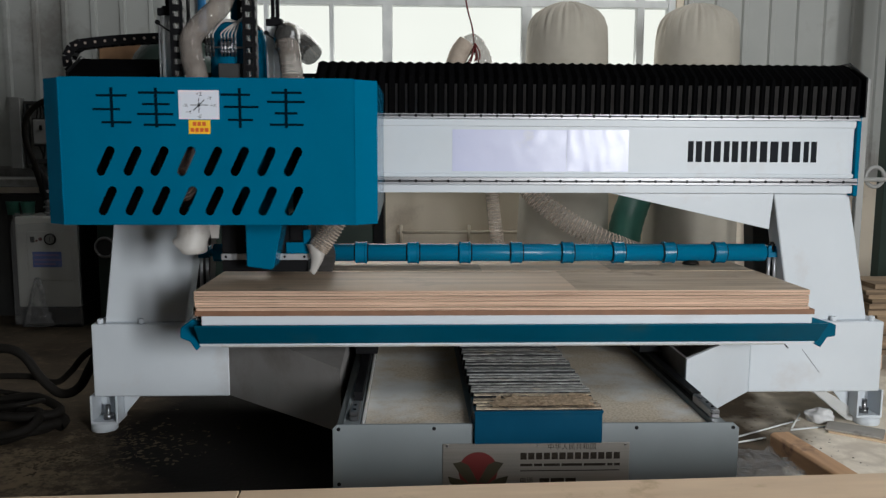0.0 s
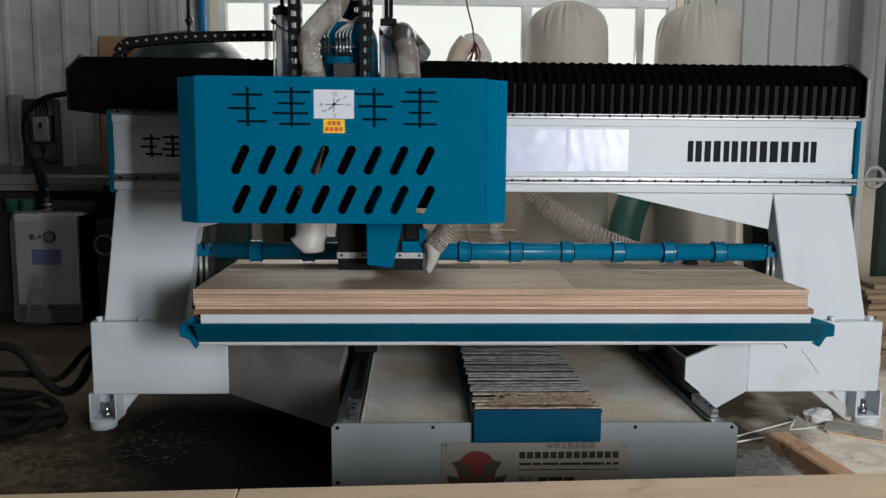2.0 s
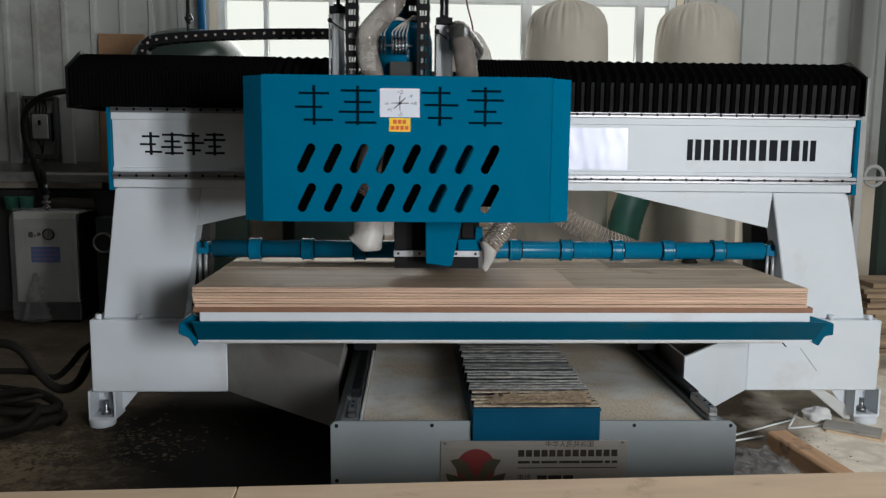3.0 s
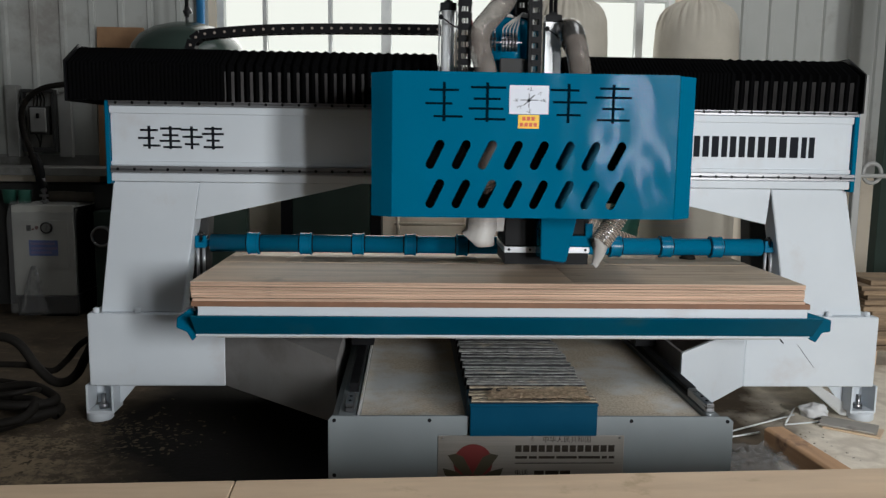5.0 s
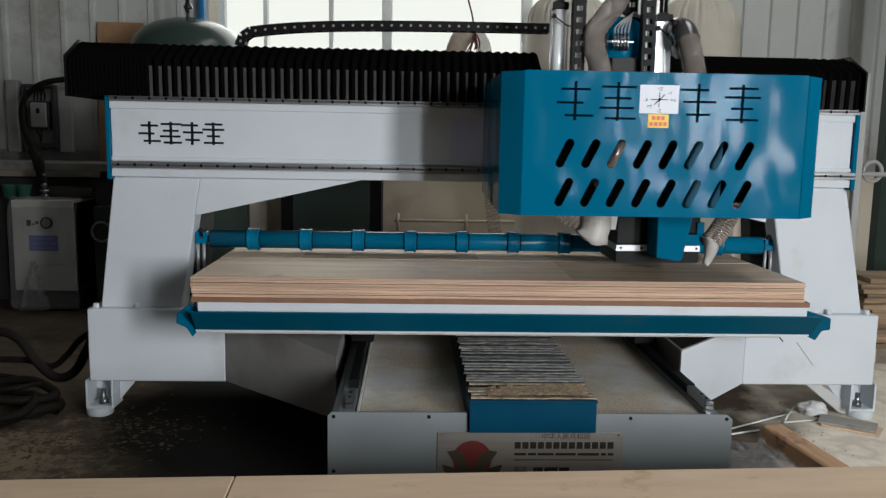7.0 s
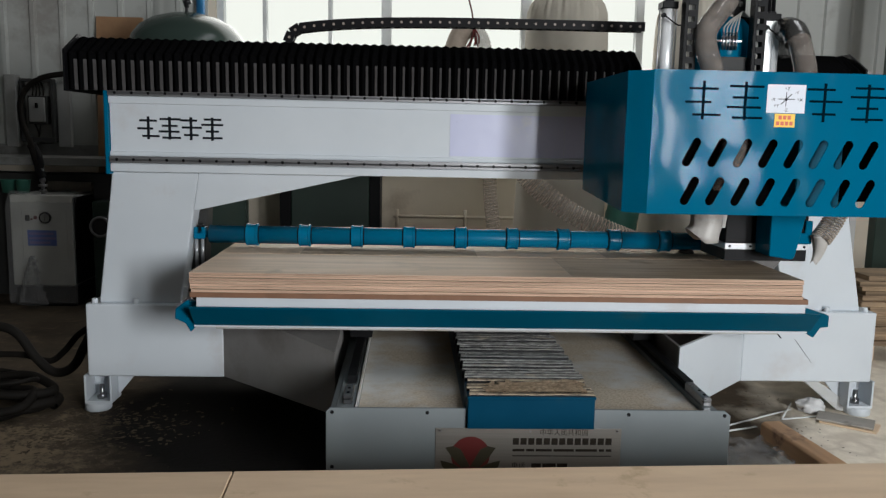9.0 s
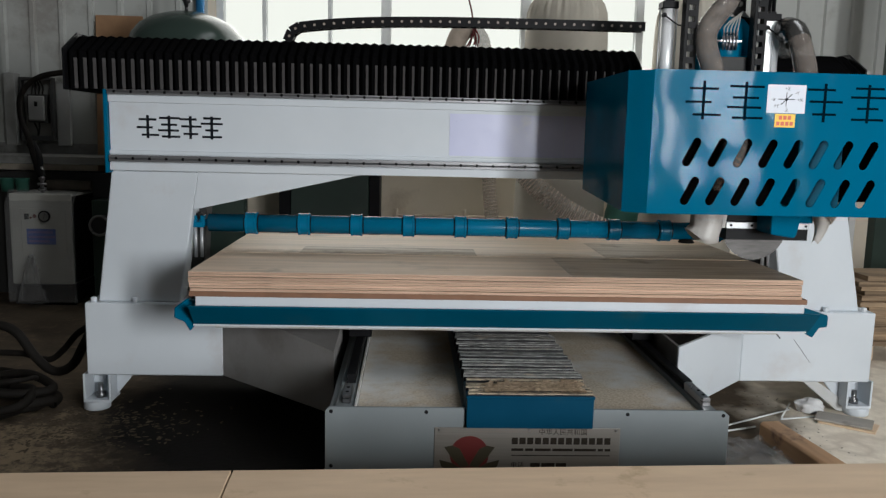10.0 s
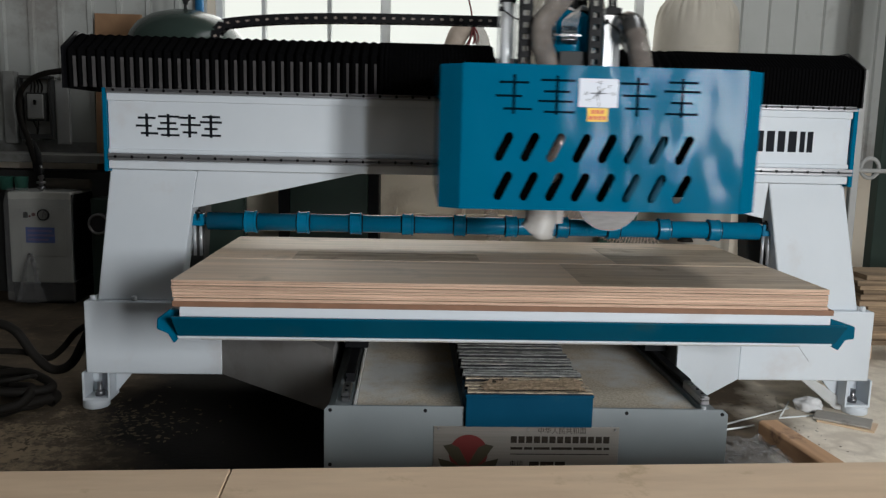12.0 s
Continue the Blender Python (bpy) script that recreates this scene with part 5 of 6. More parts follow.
    sweep(bm, smooth_path([(0.035, -0.04, 0.60), (0.02, -0.02, 0.76), (-0.03, 0, 1.0), (-0.04, 0, 1.5), (-0.04, 0, 5.1)], 30), 0.006, 6)
    for k in range(6):
        sweep(bm, smooth_path([(0.035, -0.065, 0.66), (0.035 + 0.03 * math.cos(k * 1.3), -0.085 + 0.01 * k, 0.60 - 0.015 * k), (0.02 + 0.045 * math.cos(k * 1.3), -0.09, 0.55 - 0.012 * k)], 8), 0.0055, 6)
    part("string", bm, RED, loop, "knotted red string")
    # air receiver
    t = thing("air_receiver", (-1.986, 2.3, 0), "grey-green upright air receiver tank", "air tank")
    bm = fresh()
    lathe(bm, [(0.30, 0.12), (0.40, 0.25), (0.415, 0.4), (0.415, 1.86), (0.410, 1.93), (0.385, 2.00), (0.33, 2.07), (0.24, 2.125), (0.12, 2.16), (0.03, 2.169)], 48)
    part("tank_shell", bm, GREEN_TANK, t)
    bm = fresh()
    rod(bm, (0.0, 0, 2.165), (0.0, 0, 2.215), 0.013, seg=12)
    rod(bm, (-0.02, 0, 2.235), (0.03, 0, 2.255), 0.022, seg=10)
    rod(bm, (0.0, 0, 2.21), (0.0, 0, 2.28), 0.018, seg=12)
    rod(bm, (0.0, 0, 2.28), (0.0, 0, 2.60), 0.015, seg=12)
    part("valve", bm, DARK_STEEL, t)
    for k in range(3):
        a = radians(30 + 120 * k)
        bm = fresh()
        rod(bm, (0.3 * math.cos(a), 0.3 * math.sin(a), 0), (0.3 * math.cos(a), 0.3 * math.sin(a), 0.3), 0.03, seg=10)
        part("leg", bm, GREEN_TANK, t)
    bm = fresh()
    rod(bm, (-2.085, 3.08, 1.2), (-2.085, 3.08, 6.4), 0.035, seg=16)
    solid("blue_pipe", bm, BLUE_PIPE, "upright blue pipe on the rear wall", "pipe")
    # dryer cabinet with film, gauge and label
    c = thing("air_dryer", (-3.082, 2.29, 0), "grey air dryer cabinet in torn plastic film", "cabinet")
    bm = fresh()
    box(bm, -0.225, 0.225, 0, 0.42, 0.16, 0.837)
    part("body", bm, DRYER_PAINT, c, bevel=0.012, seg=2)
    bm = fresh()
    box(bm, -0.225, 0.225, 0.02, 0.42, 0.0, 0.158)
    part("plinth", bm, BLACK, c, bevel=0.01)
    bm = fresh()
    box(bm, -0.140, 0.185, -0.006, -0.0005, 0.36, 0.728)
    part("front_panel", bm, DRYER_PAINT, c, bevel=0.003)
    bm = fresh()
    rod(bm, (0.034, -0.022, 0.672), (0.034, -0.006, 0.672), 0.043, seg=28)
    g = part("gauge", bm, BLACK, c, "round pressure gauge")
    bm = fresh()
    rod(bm, (0.034, -0.024, 0.672), (0.034, -0.0225, 0.672), 0.033, seg=28)
    part("dial", bm, PAPER_DIM, g)
    bm = fresh()
    prism(bm, [(0.032, 0.655), (0.036, 0.655), (0.040, 0.695), (0.037, 0.696)], "y", -0.0252, -0.0242)
    part("needle", bm, INK, g)
    bm = fresh()
    box(bm, -0.102, 0.108, -0.0095, -0.0065, 0.462, 0.578)
    part("label", bm, BLUE_LABEL, c, "blue printed label")
    for z, w in ((0.545, 0.175), (0.510, 0.190), (0.478, 0.150)):
        bm = fresh()
        box(bm, -0.088, -0.088 + w, -0.0105, -0.0098, z, z + 0.016)
        part("print_row", bm, LABEL_PRINT, c)
    bm = fresh()
    box(bm, -0.112, -0.082, -0.014, -0.006, 0.648, 0.690)
    part("rocker_switch", bm, BLACK, c, "black rocker switch")
    bm = fresh()
    rod(bm, (-0.040, -0.010, 0.672), (-0.040, -0.006, 0.672), 0.014, seg=12)
    rod(bm, (-0.068, -0.010, 0.660), (-0.068, -0.006, 0.660), 0.008, seg=12)
    part("indicator", bm, RED, c)
    # loose wrapping film: a wavy sheet before the front and folds over the top
    bm = fresh()
    n, m = 26, 34
    grid = [[bm.verts.new((-0.25 + 0.50 * i / n, -0.014 - 0.020 * abs(noise.noise(Vector((i * 0.35, j * 0.3, 2)))) - 0.010 * abs(noise.noise(Vector((i, j, 5)))) + (0.02 * max(0, j - m + 4) if j > m - 4 else 0), 0.03 + 0.83 * j / m)) for j in range(m + 1)] for i in range(n + 1)]
    for i in range(n):
        for j in range(m):
            bm.faces.new((grid[i][j], grid[i + 1][j], grid[i + 1][j + 1], grid[i][j + 1])).smooth = True
    part("plastic_film", bm, FILM, c, "loose clear plastic film")
    bm = fresh()
    box(bm, 0.2255, 0.233, 0.012, 0.41, 0.17, 0.82)
    part("side_cover", bm, BLACK, c, "black side cover", bevel=0.002)
    bm = fresh()
    rnd = random.Random(17)
    rows = [[bm.verts.new((-0.060 + (0.012 + 0.095 * (1 - j / 24)) * math.sin(k * 0.27 - 2.7) + rnd.uniform(-0.012, 0.012),
                           -0.035 - 0.06 * (1 - j / 24) * abs(math.cos(k * 0.27 - 2.7)) + rnd.uniform(-0.042, 0.014), 0.03 + 0.36 * j / 24)) for k in range(21)] for j in range(25)]
    for ra, rb in zip(rows, rows[1:]):
        for k in range(20):
            bm.faces.new((ra[k], ra[k + 1], rb[k + 1], rb[k]))
    part("film_pleat", bm, FILM, c, "hanging pleat of clear film")
    bm = fresh()
    rod(bm, (-0.03, 0.12, 0.837), (-0.03, 0.12, 1.03), 0.014, seg=12)
    for za, zb_, r in ((0.85, 0.872, 0.030), (0.892, 0.908, 0.034), (0.93, 0.955, 0.024)):
        rod(bm, (-0.03, 0.12, za), (-0.03, 0.12, zb_), r, seg=8)
    part("pipe_fitting", bm, STEEL, c, "stacked steel pipe fitting")
    for x in (-3.385, -3.275):
        bm = fresh()
        lathe(bm, [(0.042, 0.0), (0.052, 0.095), (0.055, 0.10), (0.047, 0.10), (0.039, 0.02)], 20, (x, 2.45, 0.8385))
        solid("green_cup", bm, GREEN_DUCT, "green plastic cup on the dryer cabinet", "cup", group="green cups")
    bm = fresh()
    sweep(bm, smooth_path([(-3.11, 2.50, 0.886), (-3.0, 2.50, 0.89), (-2.88, 2.51, 0.884), (-2.79, 2.52, 0.884)], 20), 0.040, 16, 0.002)
    solid("cloth_roll", bm, DULL_CLOTH, "dull brown rolled cloth on the dryer cabinet", "cloth")
    bm = fresh()
    rod(bm, (-2.62, 2.2, 0.62), (-2.62, 2.26, 0.62), 0.075, seg=28)
    lens = solid("pressure_dial", bm, DARK_STEEL, "dark round dial behind the column", "gauge", bevel=0.004)
    bm = fresh()
    sweep(bm, [(-2.62 + 0.070 * math.cos(a * 0.3142), 2.195, 0.62 + 0.070 * math.sin(a * 0.3142)) for a in range(21)], 0.010, 8)
    part("rim", bm, STEEL, lens)
    bm = fresh()
    box(bm, -2.70, -2.54, 2.262, 2.50, 0.0, 0.80)
    solid("dark_cabinet", bm, GREEN_DARK, "dark steel cabinet behind the gantry column", "cabinet", bevel=0.006)
    # wall box and its cables
    e = thing("electric_box", (-3.44, 3.12, 1.19), "dark grey wall electric box with open door", "electric box")
    bm = fresh()
    box(bm, -0.100, 0.165, -0.02, 0.02, 0.02, 0.53)
    part("back_panel", bm, GREY_BOX, e, bevel=0.004)
    bm = fresh()
    for x0, x1, z0, z1 in ((-0.100, 0.165, 0.505, 0.53), (-0.100, 0.165, 0.02, 0.06), (0.142, 0.165, 0.06, 0.505), (-0.100, -0.085, 0.06, 0.505)):
        box(bm, x0, x1, -0.085, -0.0205, z0, z1)
    part("box_rim", bm, DARK_GREY, e, bevel=0.003)
    bm = fresh()
    box(bm, -0.215, -0.125, -0.10, 0.0, -0.02, 0.560)
    part("door", bm, GREY_BOX, e, bevel=0.004)
    bm = fresh()
    box(bm, 0.170, 0.275, -0.03, 0.02, -0.02, 0.50)
    part("side_panel", bm, GREY_LIGHT, e, bevel=0.004)
    bm = fresh()
    box(bm, -0.045, 0.112, -0.080, -0.021, 0.165, 0.395)
    part("breaker_frame", bm, DARK_GREY, e, bevel=0.004)
    bm = fresh()
    box(bm, -0.030, 0.100, -0.10, -0.0805, 0.182, 0.382)
    sw = part("breaker_box", bm, GREY_LIGHT, e, bevel=0.008)
    bm = fresh()
    box(bm, 0.030, 0.048, -0.118, -0.101, 0.295, 0.335)
    part("switch", bm, BLACK, sw)
    for k in range(4):
        bm = fresh()
        sweep(bm, smooth_path([(-0.01 + 0.028 * k, -0.06, 0.395), (0.0 + 0.028 * k, -0.065, 0.45), (-0.01 + 0.02 * k, -0.05, 0.51)], 8), 0.006, 6)
        part("wire", bm, RUBBER, e)
    for k in range(2):
        bm = fresh()
        sweep(bm, smooth_path([(0.0 + 0.04 * k, -0.06, 0.165), (0.03 + 0.01 * k, -0.07, 0.10), (0.02, -0.06, 0.03)], 8), 0.006, 6)
        part("wire", bm, RUBBER, e)
    bm = fresh()
    sweep(bm, smooth_path([(-2.45, 2.4, 1.745), (-2.75, 2.4, 1.74), (-2.93, 2.4, 1.722), (-3.08, 2.4, 1.69), (-3.185, 2.4, 1.62), (-3.24, 2.4, 1.51), (-3.232, 2.4, 1.36), (-3.19, 2.4, 1.24), (-3.165, 2.4, 1.13), (-3.14, 2.41, 1.03)], 54), 0.021, 12)
    solid("power_cable", bm, RUBBER, "thick black cable running down the wall", "cable")
    bm = fresh()
    sweep(bm, smooth_path([(-3.20, 2.45, 1.20), (-3.15, 2.43, 1.12), (-3.135, 2.42, 1.02), (-3.112, 2.41, 0.95)], 16), 0.034, 12)
    solid("cable_sleeve", bm, BLACK, "black sleeve on the hanging cable", "cable")
    # bench along the rear wall and the crates behind the gantry
    b = thing("wall_bench", (-3.57, 2.75, 0.0), "dark steel bench along the rear wall", "bench")
    bm = fresh()
    box(bm, -2.2, 1.5, -0.25, 0.30, 1.045, 1.105)
    part("bench_top", bm, GREY_BOX, b, bevel=0.004)
    for x in (-2.1, -0.4, 1.4):
        bm = fresh()
        box(bm, x - 0.03, x + 0.03, -0.22, -0.16, 0, 1.045)
        part("leg", bm, DARK_STEEL, b)
    bm = fresh()
    box(bm, -2.1, 1.3, 0.0, 0.28, 0.0, 0.97)
    part("back_board", bm, DARK_GREY, b)
    bm = fresh()
    box(bm, -0.187, 0.187, 0, 0.03, 0, 2.235)
    ob = solid("fibreboard_panel", bm, CRATE, "brown fibreboard panel leaning on the wall", "board", at=(-2.745, 2.98, 0.0), bevel=0.003)
    ob.rotation_euler = (radians(-3), 0, 0)
    k = thing("green_cabinet", (-0.93, 2.6, 0), "dark green steel cabinet behind the press beam", "cabinet")
    bm = fresh()
    box(bm, -0.362, 0.248, 0.0, 0.45, 0.0, 1.21)
    part("body", bm, GREEN_DARK, k, bevel=0.006)
    bm = fresh()
    box(bm, 0.2505, 0.334, 0.0, 0.45, 0.0, 1.23)
    box(bm, -0.452, -0.3645, 0.0, 0.45, 0.0, 1.23)
    part("side_post", bm, BLACK, k, bevel=0.004)
    bm = fresh()
    rod(bm, (-0.50, 3.12, 0.640), (2.0, 3.12, 0.640), 0.014, seg=8)
    for x in (-0.47, 0.113, 0.9):
        rod(bm, (x, 3.12, 0.55), (x, 3.12, 0.70), 0.016, seg=8)
    solid("conduit", bm, CREAM, "cream conduit pipe along the wall", "pipe")
    # cables on the floor
    for pts, r in (([(-3.1, 0.40, 0.12), (-2.75, 0.40, 0.28), (-2.50, 0.40, 0.316), (-2.385, 0.40, 0.280), (-2.30, 0.40, 0.160), (-2.22, 0.40, 0.082), (-2.15, 0.40, 0.078), (-2.09, 0.40, 0.125), (-2.04, 0.40, 0.22), (-1.97, 0.42, 0.33), (-1.80, 0.45, 0.36)], 0.024),
                   ([(-3.2, 0.50, 0.06), (-2.75, 0.50, 0.13), (-2.42, 0.50, 0.139), (-2.32, 0.50, 0.112), (-2.25, 0.50, 0.110), (-2.18, 0.50, 0.17), (-2.10, 0.50, 0.26), (-1.95, 0.50, 0.34), (-1.80, 0.52, 0.36)], 0.017),
                   ([(-2.95, 0.75, 0.02), (-2.626, 0.604, 0.03), (-2.371, 0.45, 0.03), (-2.203, 0.338, 0.03), (-2.126, 0.238, 0.03), (-2.181, 0.188, 0.03), (-2.329, 0.234, 0.03), (-2.517, 0.383, 0.03), (-2.9, 0.5, 0.02)], 0.012)):
        bm = fresh()
        sweep(bm, smooth_path(pts, 70), r, 14)
        solid("floor_cable", bm, RUBBER, "thick black cable lying on the floor", "cable", group="floor cables")
    for i, (cx, cy, rx, ry, z) in enumerate(((-2.45, 0.02, 0.40, 0.17, 0.03), (-2.50, -0.04, 0.41, 0.19, 0.075), (-2.42, 0.06, 0.34, 0.12, 0.11), (-2.52, -0.02, 0.42, 0.22, 0.045), (-2.5, 0.08, 0.38, 0.15, 0.135))):
        bm = fresh()
        pts = [(cx + (rx + 0.03 * math.sin(a * 0.9 + i)) * math.cos(a * 0.3 + i), cy + (ry + 0.02 * math.cos(a * 1.1)) * math.sin(a * 0.3 + i), z + 0.02 * math.sin(a * 0.7 + i)) for a in range(22)]
        sweep(bm, smooth_path(pts, 70), (0.026, 0.022, 0.022, 0.014, 0.012)[i], 12)
        solid("cable_coil", bm, RUBBER, "coiled black cable heaped on the floor", "cable", group="floor cables")
    # plank stack before the camera
    rnd = random.Random(3)
    for k in range(13):
        for xa, xb in ((-3.0, -0.822), (-0.818, 1.25)):
            if xa < -1 and k < 12:
                continue
            bm = fresh()
            box(bm, xa, xb + (0 if xa < -1 else rnd.uniform(-0.05, 0.03)), -0.40, 0, 0, 0.0345)
            top = 0 if k > 11 else rnd.uniform(-0.02, 0.0)
            ob = solid("plank", bm, WOOD, "pale wooden plank on a stack", "plank", group="plank stack", at=(0.0, -1.680 + top, 0.0005 + 0.0355 * k), bevel=0.002)
            ob.rotation_euler = (0, 0, radians(2.2))
    for x in (-2.2, -1.3):
        bm = fresh()
        box(bm, x - 0.05, x + 0.05, -2.14, -1.79, 0.0, 0.4255)
        solid("bearer", bm, WOOD, "squared timber bearer under the planks", "timber", group="plank bearers", bevel=0.003)
    # scraps on the floor by the foot
    bm = fresh()
    prism(bm, [(-0.048, 0.0), (0.048, 0.0), (0.048, 0.078), (0.036, 0.088), (-0.042, 0.088), (-0.048, 0.080)], "y", 0.0, 0.70)
    ob = solid("timber_block", bm, TIMBER, "brown squared timber lying on the floor", "timber", at=(1.286, -0.300, 0.0), bevel=0.003)
    ob.rotation_euler = (0, 0, radians(186.5))
    for i in range(2):
        bm = fresh()
        box(bm, -0.125, 0.125, -0.068, 0.068, 0, 0.009)
        ob = solid("board_offcut", bm, [WOOD, BOARD_GREY][i], "thin board offcut on the floor", "offcut", group="board offcuts", at=(1.768 - 0.014 * i, -0.105 + 0.016 * i, 0.001 + 0.0125 * i), bevel=0.002)
        ob.rotation_euler = (0, 0, radians(-38 + 4 * i))
    bm = fresh()
    bmesh.ops.create_icosphere(bm, subdivisions=4, radius=1)
    for v in bm.verts:
        k = 1 + 0.42 * noise.noise(v.co * 1.6 + Vector((3, 1, 0))) + 0.08 * noise.noise(v.co * 5)
        v.co = Vector((v.co.x * 0.072 * k, v.co.y * 0.045 * k, max(-0.02, v.co.z * 0.045 * k)))
    for f in bm.faces:
        f.smooth = True
    solid("rag", bm, RAG, "crumpled white rag on the floor", "rag", at=(1.672, 0.085, 0.022))
    for k, (p, q) in enumerate((((1.12, -0.165, 0.008), (1.564, 0.076, 0.012)), ((1.10, -0.225, 0.008), (1.285, -0.165, 0.010)), ((1.475, -0.03, 0.010), (1.60, 0.15, 0.02)), ((1.46, -0.05, 0.006), (1.66, -0.01, 0.007)), ((1.12, -0.205, 0.018), (1.19, -0.06, 0.020)))):
        bm = fresh()
        rod(bm, p, q, 0.0045, seg=6)
        solid("wood_stick", bm, FRAME_WHITE, "thin whitish wood stick on the floor", "stick", group="wood sticks")
    bm = fresh()
    n = 24
    grid = [[bm.verts.new((0.90 + 0.36 * i / n, -0.66 + 0.32 * j / n, 0.012 + 0.05 * abs(noise.noise(Vector((i * 0.3, j * 0.3, 7)))))) for j in range(n + 1)] for i in range(n + 1)]
    for i in range(n):
        for j in range(n):
            bm.faces.new((grid[i][j], grid[i + 1][j], grid[i + 1][j + 1], grid[i][j + 1])).smooth = True
    solid("plastic_sheet", bm, FILM, "crumpled clear plastic sheet on the floor", "plastic sheet")
    # plywood stack and post by the far wall
    rnd = random.Random(9)
    for i in range(14):
        bm = fresh()
        box(bm, 0, 1.3, 0, 0.32, 0, 0.031)
        solid("stacked_board", bm, ROUGH_BOARD, "rough brown board in a stack by the wall", "board", group="boards by the wall",
              at=(2.44 + rnd.uniform(-0.06, 0.06), 1.0 + rnd.uniform(-0.03, 0.03), 0.1001 + 0.0312 * i), bevel=0.002)
    for x in (2.5, 3.4):
        bm = fresh()
        box(bm, x - 0.05, x + 0.05, 1.03, 1.29, 0.0, 0.10)
        solid("bearer", bm, WOOD, "squared timber bearer under the boards", "timber", group="board bearers", bevel=0.003)
    bm = fresh()
    ring = [(2.361 + 0.055 * math.cos(a * 0.35), 0.93, 1.195 + 0.058 * math.sin(a * 0.35)) for a in range(19)]
    sweep(bm, ring, 0.012, 8)
    solid("hose_ring", bm, GREY_LIGHT, "white hose loop hung on the pipe", "hose")
    rnd = random.Random(21)
    verts, faces = [], []
    for k in range(900):
        near = k < 780
        if near:
            x, y = rnd.gauss(-1.86, 0.24), rnd.gauss(-0.20, 0.16)
        else:
            x, y = rnd.uniform(0.9, 1.6), rnd.uniform(-0.5, 0.4)
        a, l = rnd.uniform(0, 6.28), rnd.uniform(0.004, 0.020) * (1.0 if near else 0.45)
        w, z = l * rnd.uniform(0.25, 0.7), rnd.uniform(0.0012, 0.003)
        n = len(verts)
        for q in range(6):
            b = q * math.pi / 3
            u, v = l * math.cos(b) * rnd.uniform(0.6, 1.2), w * math.sin(b) * rnd.uniform(0.6, 1.2)
            verts.append((x + u * math.cos(a) - v * math.sin(a), y + u * math.sin(a) + v * math.cos(a), z + rnd.uniform(-0.0006, 0.0012)))
        verts.append((x, y, 0.0004))
        faces.append(tuple(range(n, n + 6)))
        faces += [(n + (q + 1) % 6, n + q, n + 6) for q in range(6)]
    me = bpy.data.meshes.new("wood_shavings")
    me.from_pydata(verts, [], faces)
    me.materials.append(SHAVING)
    tagged(new("wood_shavings", me), "pale wood shavings strewn over the floor", "shavings", kind="stuff")
    bm = fresh()
    box(bm, 0, 0.62, 0, 0.03, 0, 1.20)
    ob = solid("grey_board", bm, BOARD_GREY, "grey-brown board leaning by the steel post", "board", at=(2.54, 2.55, 0.0), bevel=0.003)
    ob.rotation_euler = (radians(-4), 0, 0)
    bm = fresh()
    box(bm, 1.974, 2.014, 0.43, 0.47, 0.0, 1.72)
    solid("grey_upright", bm, GREY_LIGHT, "grey square steel upright behind the gantry", "post", bevel=0.004)
    p = thing("steel_post", (3.31, 2.3, 0), "grey-green steel post by the rear wall", "post")
    bm = fresh()
    box(bm, -0.10, 0.10, -0.05, 0.05, 0, TOP)
    part("post_body", bm, GREEN_DARK, p, bevel=0.004)
    bm = fresh()
    sweep(bm, [(1.74, 0.9, 1.178), (X1 + 0.05, 0.95, 1.20)], 0.013, 8)
    solid("wall_pipe", bm, GREY_LIGHT, "white pipe at beam height", "pipe")


surroundings()

# ---- what moves ----
HEAD_X = ((0.0, -1.115), (0.5, -1.001), (1.0, -0.880), (1.5, -0.769), (2.0, -0.6445), (2.5, -0.532), (3.0, -0.411), (5.0, 0.051), (5.5, 0.163), (6.0, 0.2835),
          (6.5, 0.396), (7.0, 0.516), (8.7, 0.922), (8.8, 0.944), (8.9, 0.966), (9.0, 0.980), (9.3, 0.982), (10.8, 0.983), (11.0, 0.966), (11.1, 0.932), (11.3, 0.820), (11.5, 0.680), (12.0, 0.303))


def head_x(t):
    return float(np.interp(t, [a for a, _ in HEAD_X], [b for _, b in HEAD_X]))


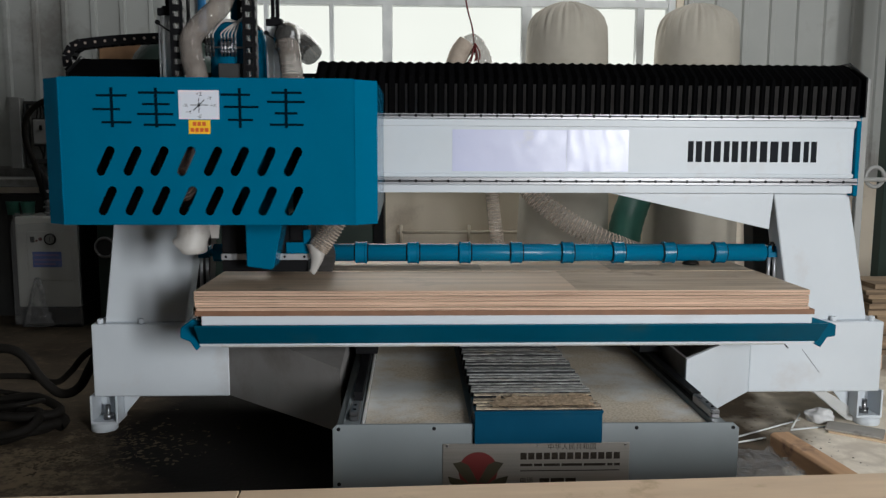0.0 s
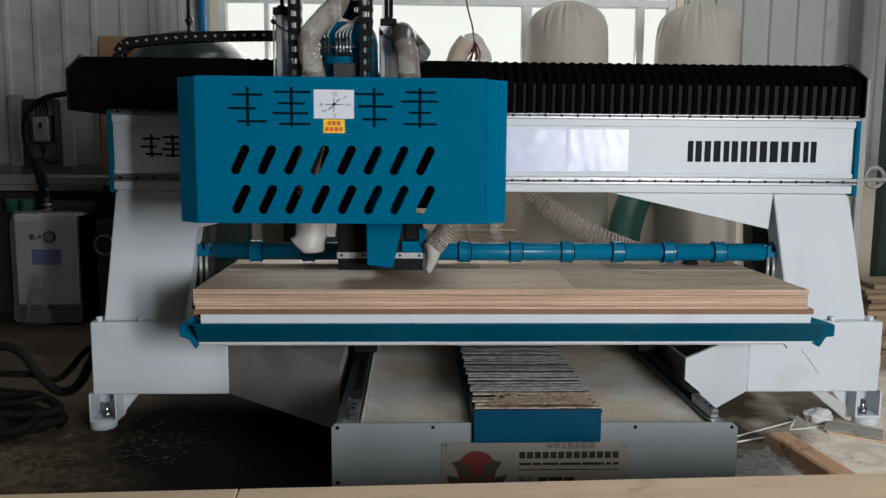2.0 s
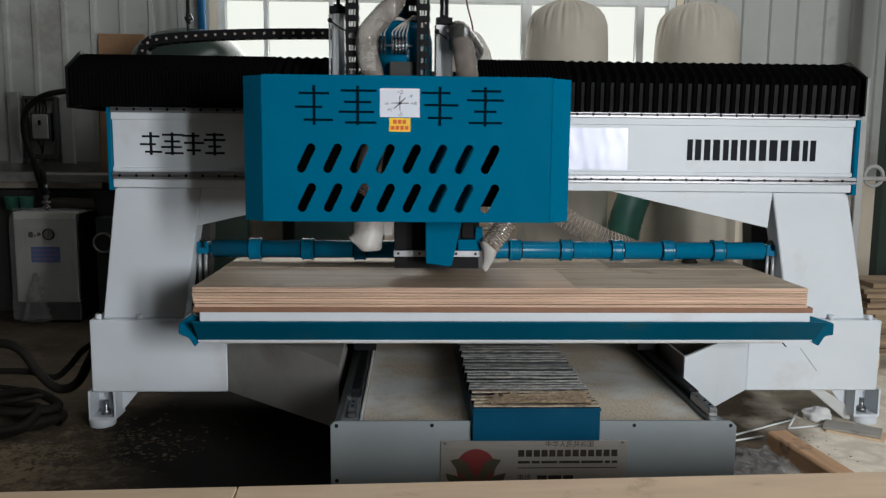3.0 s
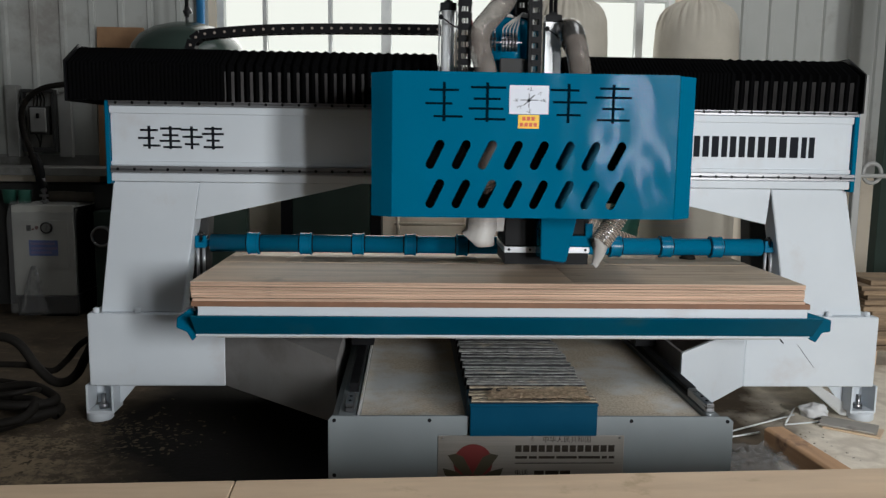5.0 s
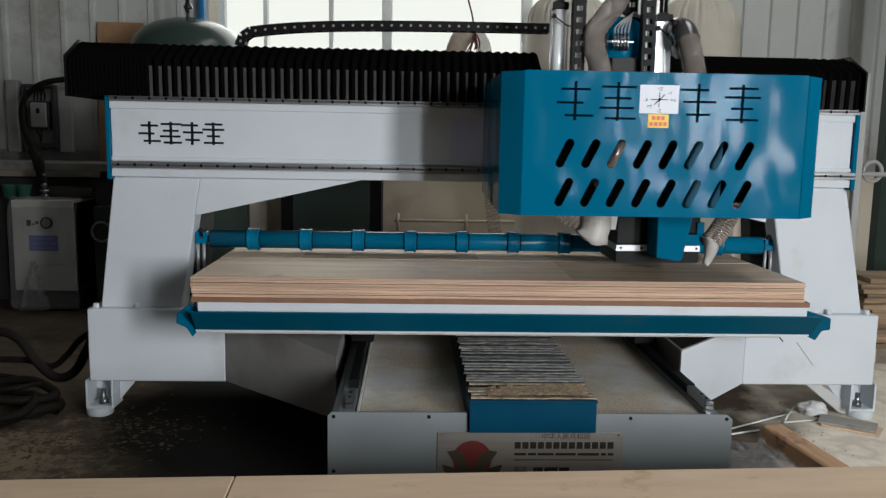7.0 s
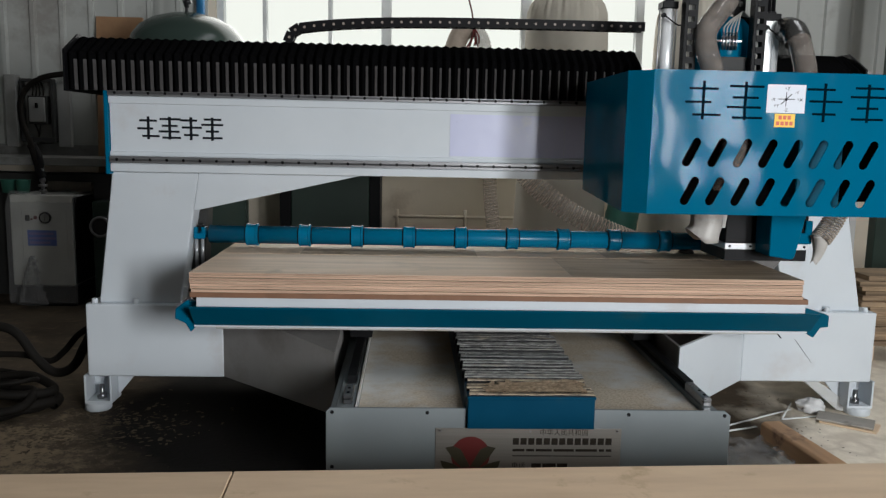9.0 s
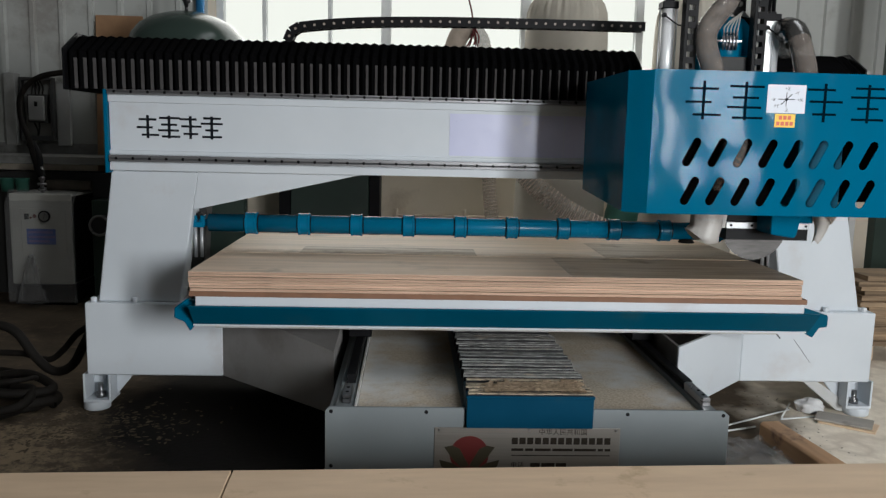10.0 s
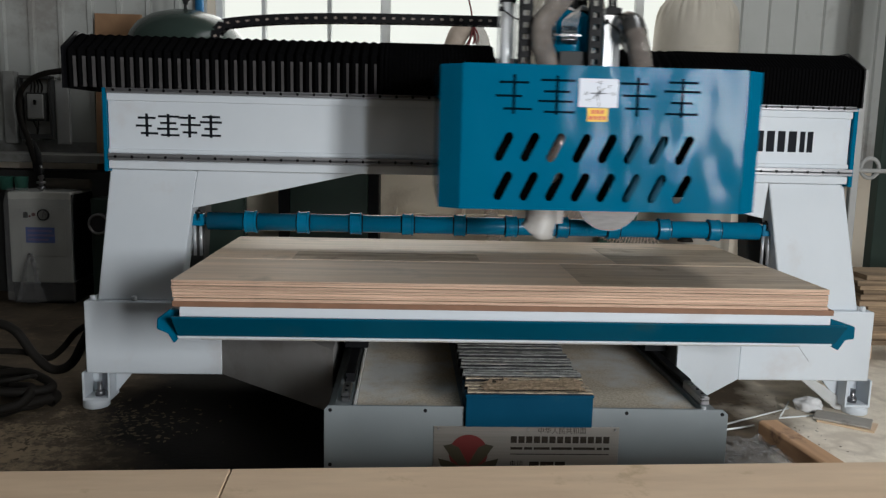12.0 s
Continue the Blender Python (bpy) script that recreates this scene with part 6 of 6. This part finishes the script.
def chain_pose(s, hx):
    """Pose of the point s metres along the chain from its fixed end, when the head is at hx."""
    low, rad, lift, ease = 1.682, 0.076, 0.046, 0.30
    fixed, moving = 0.190, hx - 0.225
    tilt = math.atan(lift / ease)
    turn = math.pi - tilt
    total = 64 * 0.046
    bend = (fixed + moving + rad * math.sin(tilt) - total + turn * rad) / 2
    a = fixed - bend
    if s < a:
        return pose(fixed - s, 0, low)
    if s < a + turn * rad:
        ang = (s - a) / rad
        return pose(bend - rad * math.sin(ang), 0, low + rad - rad * math.cos(ang), 0, math.degrees(ang), 0)
    r = s - a - turn * rad
    slope = math.atan(lift / ease * math.exp(-r / ease))
    return pose(bend - rad * math.sin(tilt) + r, 0, low + rad + rad * math.cos(tilt) + lift - lift * math.exp(-r / ease), 0, 180 - math.degrees(slope), 0)


def fold_reach(i, n, reach, pitch, dense, back, west):
    """How far fold i stands from the fixed end: folds next to the head open and close first. back: 0 on the way out, 1 on the way home."""
    near = min((i + 0.5) * pitch, reach - (n - i - 0.5) * dense)
    far = max((i + 0.5) * dense, reach - (n - i - 0.5) * pitch)
    k = back if west else 1 - back
    return near * k + far * (1 - k)


def motions():
    fine = [0.5 * i for i in range(22)] + [10.8] + [11.0 + 0.1 * i for i in range(11)]
    walk(HEAD, [(t, pose(x, 0, 0)) for t, x in HEAD_X])
    walk(SAW, [(0.0, pose(0, 0, 0)), (9.55, pose(0, 0, 0)), (9.7, pose(0, 0, 0.02)), (10.4, pose(0, 0, 0.163)), (10.6, pose(0, 0, 0.174)), (11.0, pose(0, 0, 0.178)), (12.0, pose(0, 0, 0.205))])
    walk(PRESS, [(0.0, pose(0, 0.10, 0.853)), (9.5, pose(0, 0.10, 0.853)), (9.9, pose(0, 0.10, 0.899)), (10.1, pose(0, 0.10, 0.9035)), (12.0, pose(0, 0.10, 0.9035))])
    for ob in TABLE:
        x, y, z = ob.location
        walk(ob, [(t, pose(x, y - d, z)) for t, d in ((0.0, 0.0), (11.0, 0.0), (11.15, 0.012), (11.5, 0.098), (12.0, 0.2124))])
    for (_, folds), end, side, pitch in ((BEL_W, -1.885, -0.30, 0.0414), (BEL_E, 1.702, 0.30, 0.0448)):
        n = len(folds)
        for i, ob in enumerate(folds):
            rows = []
            for t in fine:
                back = min(1.0, max(0.0, (t - 10.9) / 0.5))
                reach = abs(head_x(t) + side - end)
                far = fold_reach(i, n, reach, pitch, min(0.0175, 0.85 * reach / n), back, side < 0)
                rows.append((t, pose(end + math.copysign(far, side) * -1, 0, 0)))
            walk(ob, rows)
    for i, ob in enumerate(LINKS):
        walk(ob, [(t, chain_pose((i + 0.5) * 0.046, head_x(t))) for t in fine])


motions()
